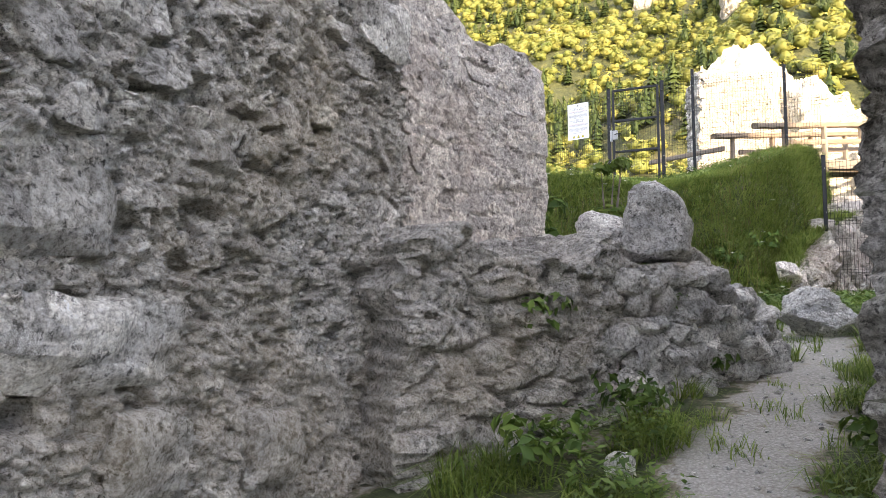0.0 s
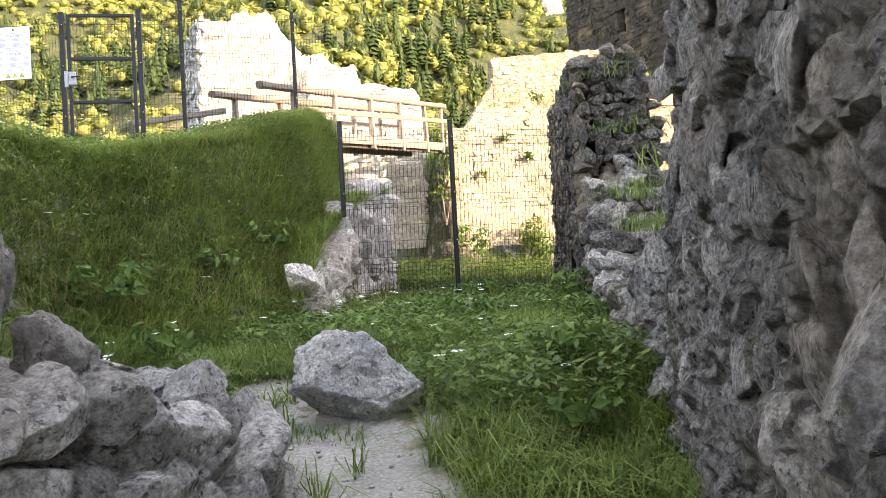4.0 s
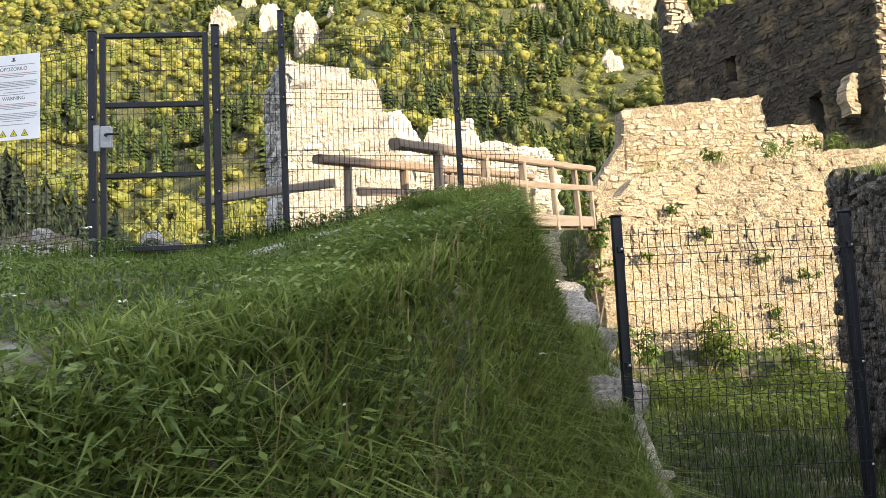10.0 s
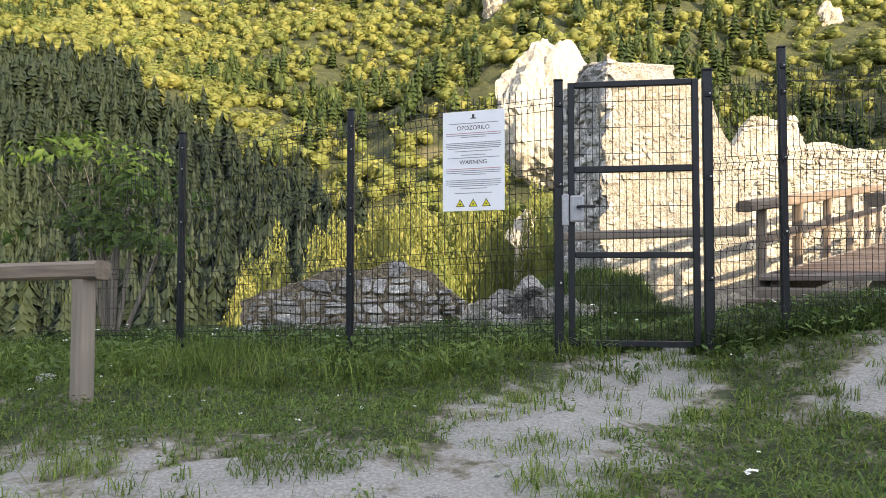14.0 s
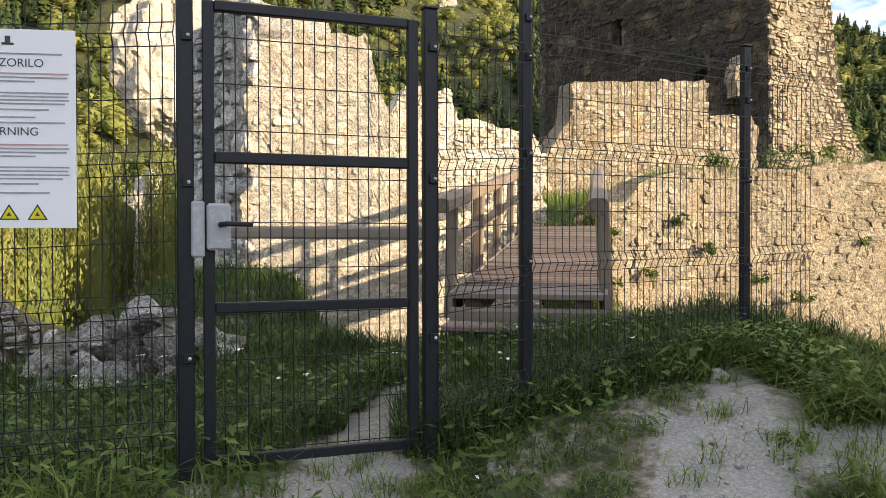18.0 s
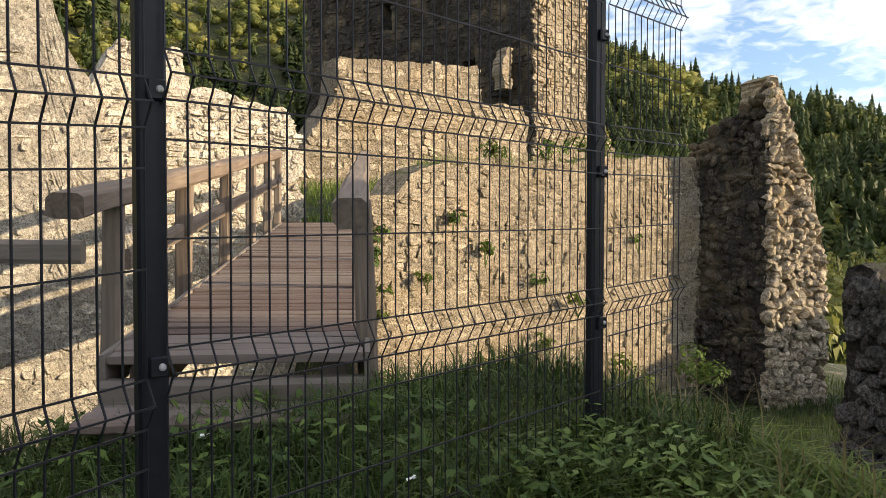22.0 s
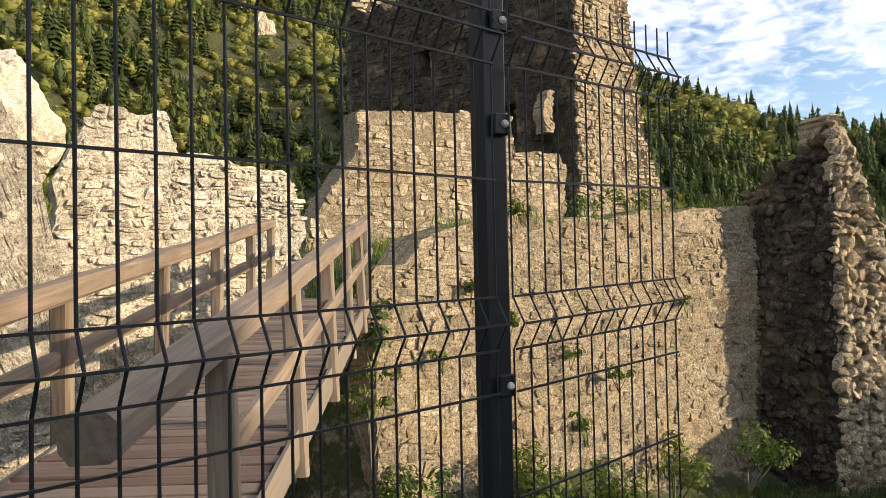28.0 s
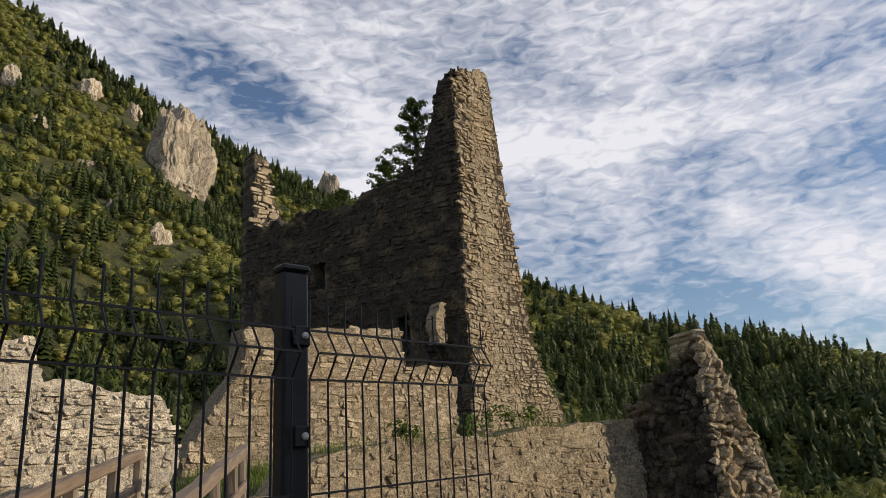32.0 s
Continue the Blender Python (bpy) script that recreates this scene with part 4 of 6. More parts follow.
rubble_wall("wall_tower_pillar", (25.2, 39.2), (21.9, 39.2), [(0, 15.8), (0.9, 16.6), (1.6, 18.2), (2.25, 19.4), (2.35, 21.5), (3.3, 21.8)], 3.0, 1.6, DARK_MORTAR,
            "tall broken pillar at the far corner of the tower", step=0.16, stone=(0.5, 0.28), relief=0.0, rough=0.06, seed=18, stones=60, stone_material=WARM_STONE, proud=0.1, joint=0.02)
# fallen wall beyond the fence
w_fallen = rubble_wall("wall_fallen", (-0.7, 3.9), (-3.9, 3.3), [(0, 0.1), (0.5, 0.3), (0.9, 0.7), (1.4, 0.82), (2.2, 0.72), (3.0, 0.45), (3.3, 0.25)], -1.2, 0.7, WARM_MORTAR,
            "low fallen stretch of rubble wall in the grass", step=0.05, stone=(0.22, 0.13), relief=0.0, rough=0.02, ragged=0.05, seed=19, stones=110, stone_material=GREY_STONE, proud=0.07)
# a plain high wall added far outside the view to lay long evening shade over the path and the plateau
rubble_wall("wall_behind", (44.6, -37.6), (27.0, -55.6), [(0, 17.1), (6, 17.4), (12, 17.7), (25, 18.5)], -32.0, 1.5, MORTAR,
            "unseen high wall added to shade the path and plateau", step=1.2, relief=0.05, ragged=0.5, seed=20)

rubble_wall("wall_yard", (21.0, -4.6), (12.0, 2.6), [(0, -1.2), (5, -1.25), (9, -1.3), (11.5, -1.2)], -3.6, 1.0, WARM_MORTAR,
            "low wall across the lower yard, half in sun", step=0.1, stone=(0.28, 0.16), relief=0.0, rough=0.03, ragged=0.05, seed=26, stones=120, stone_material=WARM_STONE, proud=0.05)
rubble_wall("wall_yard_ruin", (23.0, 1.0), (17.0, 5.2), [(0, -0.4), (2.5, 0.1), (3.6, 0.45), (5.0, 0.0), (7.3, -1.0)], -3.6, 1.2, DARK_MORTAR,
            "overgrown ruined wall beyond the lower yard", step=0.12, stone=(0.34, 0.2), relief=0.0, rough=0.05, seed=27, stones=90, stone_material=SHADE_STONE, proud=0.09)
# broken ends
# the tower side's sunlit end takes the warm stone instead of the shaded copy
end_stones(w_side, (27.05, 24.93), (25.48, 24.44), 1.0, [(0, 22.4), (0.8, 22.2), (1.64, 21.6)], (0.34, 0.2), WARM_STONE, 4, 60, 0.1, 0.08)
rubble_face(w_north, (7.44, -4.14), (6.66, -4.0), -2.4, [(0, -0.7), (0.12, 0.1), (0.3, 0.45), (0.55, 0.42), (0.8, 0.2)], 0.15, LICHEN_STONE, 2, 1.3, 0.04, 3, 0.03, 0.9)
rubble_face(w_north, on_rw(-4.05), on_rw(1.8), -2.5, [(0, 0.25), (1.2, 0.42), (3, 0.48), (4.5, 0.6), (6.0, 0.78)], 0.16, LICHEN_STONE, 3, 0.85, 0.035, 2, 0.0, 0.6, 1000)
rubble_face(w_sill, on_rw(-8.5), on_rw(-4.0), -3.0, [(0, -1.85), (1.0, -1.95), (2.4, -2.2), (3.5, -2.2), (4.2, -1.9), (4.6, -1.6)], 0.19, EAST_STONE, 4, 0.9, 0.0, 3, 0.0, 0.9, 260)
rubble_face(w_low, (3.52, -9.1), (2.7, -10.82), -3.3, [(0, -2.5), (0.3, -2.3), (0.9, -2.1), (1.9, -2.05)], 0.19, GREY_STONE, 5, 1.0, 0.09, 3, 0.02, 0.7, 200)
rubble_face(w_east, (4.36, -11.5), on_rw(-8.4), -3.4, [(0, 0.1), (2.3, 0.2), (3.3, -1.2)], 0.16, EAST_STONE, 10, 0.5, 0.015, 3, 0.0, 0.5, 330)
rubble_face(w_ditch, (4.8, 1.9), (3.5, -4.6), -2.7, [(0, -0.7), (2, -0.9), (4.4, -1.3), (6.4, -1.9)], 0.3, PINK_PLASTER, 12, 0.8, 0.02, 3, 0.0, 0.8, 120)
rubble_face(w_col, (16.05, 7.3), (15.55, 8.75), -2.7, [(0, 4.1), (0.5, 3.8), (1.5, 3.0)], 0.17, SHADE_STONE, 6, 0.7, 0.0, 2, 0.0, 0.8, 300)
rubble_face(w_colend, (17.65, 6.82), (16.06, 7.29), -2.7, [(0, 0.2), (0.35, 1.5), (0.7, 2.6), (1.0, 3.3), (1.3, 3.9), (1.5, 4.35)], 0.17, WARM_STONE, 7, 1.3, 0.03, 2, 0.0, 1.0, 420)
rubble_face(w_wend, (0.9, 7.42), (0.2, 9.7), -0.6, [(0, 4.4), (0.9, 4.5), (1.8, 4.4), (2.4, 4.2)], 0.24, GREY_STONE, 8, 0.8, 0.0, 2, 0.0, 0.5, 200)
# broken stones lying on the low wall and spilling from the end of the north wall
spill = [rubble_shape(900 + k, 3, EAST_STONE if k % 2 else LICHEN_STONE) for k in range(8)]
sp_rng = random.Random(31)
for k in range(260):
    y = -4.05 - 1.25 * sp_rng.random() ** 1.3 if k % 4 else sp_rng.uniform(-8.3, -4.2)
    x = on_rw(y)[0] + sp_rng.uniform(-0.02, 0.85)
    floor_z = float(np.interp(y, [-8.6, -7.6, -6.2, -5.1, -4.4, -3.8], [-1.85, -2.0, -2.22, -2.25, -2.1, -1.8]))
    z = floor_z + max(0.0, 1 - (-4.05 - y) / 1.2) * 1.05 * sp_rng.uniform(0.2, 1.0)
    w = sp_rng.uniform(0.12, 0.3)
    shared("stone", spill[sp_rng.randrange(8)], w_sill, pose(x, y, z + 0.03, sp_rng.uniform(-35, 35), sp_rng.uniform(-35, 35), sp_rng.uniform(0, 360)) @ Matrix.Diagonal((w * 1.2, w, w * 0.8, 1)))
# a pier added outside the tower wall, where sun reaches, for a lit window jamb
rubble_wall("wall_tower_jamb", (24.66, 25.05), (24.2, 25.05), [(0, 9.5), (0.2, 9.65), (0.46, 9.4)], 7.65, 0.7, WARM_MORTAR, "stone pier added in the sun to stand for the tower's lit window jamb", step=0.08, relief=0.0, rough=0.05, ragged=0.1, seed=28)
# invented wall that only joins the pier to the tower
rubble_wall("wall_tower_return", (25.3, 25.7), (24.25, 25.7), [(0, 9.2), (1.05, 9.0)], 7.4, 0.5, DARK_MORTAR, "added dark wall that carries the pier", step=0.1, relief=0.0, rough=0.05, seed=29)


def wall_block(wall, x, y0, y1, z0, z1, seed, deep=0.3, material=GREY_STONE):
    """A large worn block bedded in the near wall."""
    rng = random.Random(seed)
    bm = bmesh.new()
    bmesh.ops.create_cube(bm, size=1)
    bmesh.ops.subdivide_edges(bm, edges=bm.edges[:], cuts=9, use_grid_fill=True)
    tl = [rng.uniform(0.0, 0.28) for _ in range(4)]
    tp = rng.uniform(-0.18, 0.18)
    for v in bm.verts:
        c = v.co.copy()
        r = 1 + 0.14 * (1 - (abs(c.y) * 2) ** 4) * (abs(c.z) > 0.45)
        k = tl[(c.y > 0) * 2 + (c.z > 0)]
        c.y *= 1 - k * abs(c.z) * 2 * 0.6
        c.z = c.z * (1 - (0.2 + k) * (abs(c.y) * 2) ** 2.5) + tp * c.y
        c.x *= 1 - 0.35 * max(abs(c.y) * 2, abs(c.z) * 2) ** 3
        w = Vector((c.x * deep, c.y * (y1 - y0), c.z * (z1 - z0)))
        q = w * 6 + Vector((seed * 3.3, 0, 0))
        w += Vector((noise.noise(q), noise.noise(q + Vector((9, 0, 0))), noise.noise(q + Vector((0, 9, 0))))) * 0.045
        w += Vector((noise.noise(q * 3.1), noise.noise(q * 3.1 + Vector((9, 0, 0))), noise.noise(q * 3.1 + Vector((0, 9, 0))))) * 0.016
        v.co = w
    me = bpy.data.meshes.new("stone")
    bm.to_mesh(me)
    bm.free()
    me.materials.append(material)
    return shared("stone", me, wall, pose(x, (y0 + y1) / 2, (z0 + z1) / 2, 0, 0, -3))


# large blocks that stand out of the near wall
for i, (y0, y1, z0, z1) in enumerate(((-14.5, -13.86, -2.13, -1.66), (-14.6, -13.58, -2.52, -2.2), (-14.6, -13.7, -1.36, -1.0), (-13.87, -13.5, -2.92, -2.6), (-12.36, -11.85, -0.9, -0.55), (-13.2, -12.85, -3.0, -2.7), (-13.55, -13.3, -1.75, -1.56))):
    wall_block(w_west, 1.7, y0, y1, z0, z1, 5 + i)


# ---- steel mesh fences and gate ----
def wire_panel(parent, p, q, z0, z1, pitch=0.05, bends=(), wire=0.0026, slope=None, name="mesh_panel"):
    """A welded wire panel from p to q in plan; z0, z1 its foot and top at both ends; bends: heights above the foot of the stiffening folds."""
    a, b = Vector(p), Vector(q)
    length = (b - a).length
    d = (b - a) / length
    n = Vector((d.y, -d.x))
    k = int(round(length / pitch))
    tall = z1[0] - z0[0]
    def knots(h0, h1):
        out = [(h0, 0.0)]
        for h in bends:
            out += [(h - 0.05, 0.0), (h, 0.028), (h + 0.05, 0.0)]
        return out + [(h1, 0.0)]
    pieces = []
    for i in range(k + 1):
        u = i / k
        foot = z0[0] + (z0[1] - z0[0]) * u
        base = a + d * (length * u)
        pts = [(base.x + n.x * o, base.y + n.y * o, foot + h) for h, o in knots(0, tall + 0.02)]
        pieces.append(tube(pts, wire, 4))
    rows, h = [], 0.03
    while h < tall:
        rows.append((h, 0.006))
        h += 0.2
    rows = [(r, o) for r, o in rows if not any(abs(r - b_) < 0.09 for b_ in bends)]
    for b_ in bends:
        rows += [(b_ - 0.05, 0.006), (b_, 0.033), (b_ + 0.05, 0.006)]
    for r, o in rows:
        pts = [(a.x + n.x * o, a.y + n.y * o, z0[0] + r), (b.x + n.x * o, b.y + n.y * o, z0[1] + r)]
        pieces.append(tube(pts, wire * 1.15, 4))
    return mesh_of(name, *gather(pieces), WIRE_PAINT, parent)


def fence_post(parent, x, y, z0, z1, size=0.06, clamps=(), face=(0, -1), name="post"):
    bm = box_bm((size, size * 0.75, z1 - z0), 0.006, (0, 0, (z1 + z0) / 2))
    post = part(name, bm, FENCE_PAINT, parent)
    post.matrix_basis = pose(x, y, 0, 0, 0, math.degrees(math.atan2(face[1], face[0])) + 90)
    cap = part("cap", box_bm((size + 0.006, size * 0.75 + 0.006, 0.014), 0.004, (0, 0, z1 + 0.007)), FENCE_PAINT, post)
    for c in clamps:
        part("clamp", box_bm((size * 0.62, 0.014, 0.042), 0.003, (size * 0.12, -size * 0.375 - 0.007, c)), FENCE_PAINT, post)
        bolt = bmesh.new()
        bmesh.ops.create_uvsphere(bolt, u_segments=8, v_segments=5, radius=0.008)
        for v in bolt.verts:
            v.co += Vector((size * 0.2, -size * 0.375 - 0.015, c))
        part("bolt", bolt, STEEL, post)
    return post


upper = thing("mesh_fence", "dark anthracite steel mesh fence on the grassy plateau", "fence", at=(0, 0, 0))
POSTS = [(-3.5, 0.82, -0.15, 1.98), (-1.75, 0.4, -0.1, 2.05), (1.68, 0.17, 0.1, 2.37), (3.37, 0.5, 0.4, 2.30)]
for x, y, z0, z1 in POSTS:
    fence_post(upper, x, y, z0 - 0.2, z1, clamps=(z1 - 0.14, z1 - 0.34, z1 - 0.84, z1 - 1.4))
B4 = (0.22, 0.76, 1.36, 1.9)
wire_panel(upper, (-5.3, 1.25), (-3.5, 0.78), (-0.15, -0.08), (1.82, 1.9), bends=B4)
wire_panel(upper, (-3.47, 0.78), (-1.77, 0.36), (-0.1, -0.03), (1.88, 1.95), bends=B4)
wire_panel(upper, (-1.73, 0.36), (-0.04, -0.03), (-0.03, 0.05), (1.98, 2.06), bends=B4)
wire_panel(upper, (1.13, -0.03), (1.66, 0.13), (0.1, 0.14), (2.1, 2.14), bends=B4)
wire_panel(upper, (1.70, 0.13), (3.35, 0.46), (0.2, 0.22), (2.2, 2.22), bends=B4)
wire_panel(upper, (3.39, 0.46), (3.98, 0.58), (0.22, 0.24), (2.22, 2.24), bends=B4)

gate = thing("metal_gate", "closed dark steel mesh gate with a grey lock box", "gate", at=(0, 0, 0))
for x, z0, z1, nm in ((0.0, -0.2, 2.13, "gate_post"), (1.1, -0.15, 2.17, "gate_post")):
    fence_post(gate, x, 0, z0, z1, 0.07, clamps=(z1 - 0.18, z1 - 0.8, z1 - 1.55), name=nm)
frame_y = -0.01
for x in (0.095, 1.01):
    part("gate_stile", box_bm((0.05, 0.04, 2.0), 0.005, (x, frame_y, 1.11)), FENCE_PAINT, gate)
for z, t in ((2.09, 0.045), (1.44, 0.05), (0.79, 0.045), (0.125, 0.045)):
    part("gate_rail", box_bm((0.865, 0.04, t), 0.005, (0.5525, frame_y, z)), FENCE_PAINT, gate)
wire_panel(gate, (0.11, frame_y + 0.01), (1.0, frame_y + 0.01), (0.13, 0.13), (2.05, 2.05), name="gate_mesh")
part("lock_box", box_bm((0.055, 0.06, 0.24), 0.008, (0.05, -0.03, 1.13)), LOCK_GREY, gate, "grey plastic lock box")
part("lock_plate", box_bm((0.10, 0.05, 0.20), 0.01, (0.135, -0.045, 1.14)), LOCK_GREY, gate, "grey lock plate")
hv, hf = tube([(0.14, -0.06, 1.15), (0.14, -0.1, 1.15), (0.165, -0.115, 1.152), (0.27, -0.115, 1.15)], 0.011, 8)
mesh_of("handle", hv, hf, FENCE_PAINT, gate)

lower = thing("mesh_fence", "dark steel mesh fence across the ditch", "fence", at=(0, 0, 0))
LOW = [(3.98, -2.42, -1.98, -0.05), (5.36, -2.55, -2.42, -0.09), (6.92, -2.45, -2.4, -0.18)]
for x, y, z0, z1 in LOW:
    fence_post(lower, x, y, z0 - 0.2, z1, clamps=(z1 - 0.2, z1 - 0.9, z1 - 1.5))
wire_panel(lower, (4.0, -2.46), (5.34, -2.59), (-2.2, -2.2), (-0.15, -0.15), bends=(0.3, 1.1, 1.9))
wire_panel(lower, (5.38, -2.59), (6.9, -2.49), (-2.25, -2.25), (-0.17, -0.17), bends=(0.3, 1.1, 1.9))


def text_mesh(body, size, at, parent, material, name="lettering", align="CENTER"):
    cu = bpy.data.curves.new(name, "FONT")
    cu.body, cu.size, cu.align_x, cu.align_y = body, size, align, "CENTER"
    tmp = new("tmp_text", cu)
    me2 = bpy.data.meshes.new_from_object(tmp)
    bpy.data.objects.remove(tmp)
    me2.materials.append(material)
    ob = new(name, me2)
    ob.parent = parent
    ob.matrix_basis = pose(*at, 90, 0, 0)
    return ob


sign = thing("warning_sign", "white bilingual warning sign with three yellow triangles on the fence", "sign", at=(-0.65, -0.07, 1.52))
sign.rotation_euler = (0, 0, radians(-12))
SW, SH = 0.5, 0.775
part("board", box_bm((SW, 0.004, SH), 0.001), SIGN_WHITE, sign)
text_mesh("OPOZORILO", 0.046, (0, -0.004, 0.255), sign, INK)
text_mesh("WARNING", 0.046, (0, -0.004, -0.012), sign, INK)
def bar(w, h, z, material=INK_GREY, x=0.0, name="print_line"):
    part(name, box_bm((w, 0.001, h), 0, (x, -0.0035, z)), material, sign)
for z, w, m_ in ((0.292, 0.40, INK_GREY), (0.215, 0.45, INK_RED), (0.200, 0.44, INK_GREY), (0.185, 0.2, INK_GREY), (0.14, 0.45, INK_GREY), (0.126, 0.44, INK_GREY), (0.112, 0.45, INK_GREY),
                 (0.098, 0.42, INK_GREY), (0.075, 0.3, INK_GREY), (0.045, 0.2, INK_GREY), (0.024, 0.42, INK_GREY), (-0.062, 0.44, INK_RED), (-0.077, 0.45, INK_GREY), (-0.092, 0.43, INK_GREY), (-0.107, 0.2, INK_GREY),
                 (-0.15, 0.45, INK_GREY), (-0.165, 0.44, INK_GREY), (-0.18, 0.45, INK_GREY), (-0.195, 0.4, INK_GREY), (-0.215, 0.22, INK_GREY), (-0.25, 0.3, INK_GREY)):
    bar(w, 0.006, z, m_)
bar(0.02, 0.03, 0.345, INK, name="emblem")
bar(0.045, 0.008, 0.33, INK, name="emblem")
for x in (-0.105, 0.0, 0.105):
    for sc_, m_, dy, nm in ((0.044, INK, -0.0035, "triangle_border"), (0.033, SIGN_YELLOW, -0.0045, "triangle"), (0.011, INK, -0.0055, "symbol")):
        vs = [(x + sc_ * math.sin(t), dy, -0.335 + sc_ * math.cos(t) * 0.95) for t in (0, 2.094, 4.189)]
        mesh_of(nm, vs, [(0, 2, 1)], m_, sign)


# ---- wooden footbridge ----
bridge = thing("footbridge", "weathered wooden footbridge with plank deck and log handrails", "bridge", at=(0, 0, 0))
b_d = Vector((0.505, 0.863))
b_n = Vector((0.863, -0.505))
b_0 = Vector((2.57, 2.03))
B_LEN, B_W = 7.9, 1.2
def deck_z(s):
    return 0.62 + 0.085 * s
def bp(s, w, z):
    p = b_0 + b_d * s + b_n * w
    return (p.x, p.y, z)
b_turn = math.degrees(math.atan2(b_n.y, b_n.x))
b_rng = random.Random(5)
plank_meshes = []
for i in range(6):
    bm = box_bm((B_W, 0.112, 0.045), 0.006, rough=0.004, rng=b_rng)
    me_p = bpy.data.meshes.new("plank")
    bm.to_mesh(me_p)
    bm.free()
    me_p.materials.append(WOOD_DECK)
    plank_meshes.append(me_p)
s = 0.06
while s < B_LEN:
    m = Matrix.Translation(bp(s, b_rng.uniform(-0.015, 0.015), deck_z(s) + b_rng.uniform(-0.004, 0.004))) @ pose(0, 0, 0, b_rng.uniform(-1.5, 1.5) + 4.8, b_rng.uniform(-0.6, 0.6), b_turn + b_rng.uniform(-0.6, 0.6))
    shared("plank", plank_meshes[b_rng.randrange(6)], bridge, m)
    s += 0.122


def beam(name, p, q, w, h, material, parent, worn=0.006, label=""):
    """A squared timber between two points, its edges worn."""
    a, b = Vector(p), Vector(q)
    length = (b - a).length
    n_seg = max(2, int(length / 0.35))
    vs, fs = [], []
    prof = [(-0.5, -0.32), (-0.32, -0.5), (0.32, -0.5), (0.5, -0.32), (0.5, 0.32), (0.32, 0.5), (-0.32, 0.5), (-0.5, 0.32)]
    for i in range(n_seg + 1):
        for (u, v) in prof:
            j = noise.noise_vector(Vector((u * 3 + i * 1.7 + a.x, v * 3 + a.y, i * 0.9 + a.z * 5))) * worn
            vs.append(Vector((u * w + j.x, length * i / n_seg - length / 2, v * h + j.z)))
    for i in range(n_seg):
        for k in range(8):
            fs.append((i * 8 + k, i * 8 + (k + 1) % 8, (i + 1) * 8 + (k + 1) % 8, (i + 1) * 8 + k))
    fs.append(tuple(range(8)))
    fs.append(tuple(n_seg * 8 + k for k in range(7, -1, -1)))
    ob = mesh_of(name, vs, fs, material, parent, label)
    dv = (b - a).normalized()
    side = dv.cross(Vector((0, 0, 1)))
    side = side.normalized() if side.length > 0.2 else Vector((b_n.x, b_n.y, 0))
    upv = side.cross(dv)
    r = Matrix((side, dv, upv)).transposed().to_4x4()
    ob.matrix_basis = Matrix.Translation((a + b) / 2) @ r
    return ob


for w in (-0.45, 0.45):
    beam("beam", bp(0.1, w, deck_z(0.1) - 0.13), bp(B_LEN, w, deck_z(B_LEN) - 0.13), 0.14, 0.2, WOOD_BEAM, bridge)
for w in (-0.62, 0.62):
    beam("edge_board", bp(0.0, w, deck_z(0) - 0.07), bp(B_LEN, w, deck_z(B_LEN) - 0.07), 0.035, 0.2, WOOD_BEAM, bridge)
# step below the deck
for k in range(3):
    beam("step_plank", bp(-0.33 + 0.13 * k, -0.62, 0.40), bp(-0.33 + 0.13 * k, 0.60, 0.40), 0.12, 0.05, WOOD_DECK, bridge)
for w in (-0.45, 0.45):
    beam("step_block", bp(-0.32, w, 0.31), bp(0.1, w, 0.31), 0.12, 0.12, WOOD_BEAM, bridge)
beam("cross_beam", bp(0.02, -0.62, 0.46), bp(0.02, 0.62, 0.46), 0.12, 0.14, WOOD_BEAM, bridge)
# right hand rail: rises faster than the deck
def rail_z(s):
    return 1.38 + 0.122 * s
for w, s0, s1, lean in ((0.55, -0.6, 8.0, 0.1), (-0.64, -0.35, 7.8, -0.06)):
    beam("handrail", bp(s0, w, rail_z(s0)), bp(s1, w + lean * 0.6, rail_z(s1)), 0.15, 0.12, WOOD_RAIL, bridge, 0.014)
    beam("mid_rail", bp(s0 + 0.95, w + lean * 0.7, rail_z(s0 + 0.95) - 0.38), bp(s1, w + lean, rail_z(s1) - 0.42), 0.05, 0.11, WOOD_RAIL, bridge, 0.01)
    for s in (0.35, 1.9, 3.5, 5.1, 6.6, 7.75):
        t_ = b_rng.uniform(-0.03, 0.03)
        beam("rail_post", bp(s + t_, w + lean, deck_z(s) - 0.24), bp(s - t_ * 2, w + lean * 0.2, rail_z(s) - 0.03), 0.1 + b_rng.uniform(-0.01, 0.015), 0.09, WOOD_RAIL, bridge, 0.01)
# guard rail that leads away from the bridge end
beam("guard_rail", (0.1, 3.68, 1.15), (2.0, 2.52, 1.13), 0.07, 0.11, WOOD_RAIL, bridge)


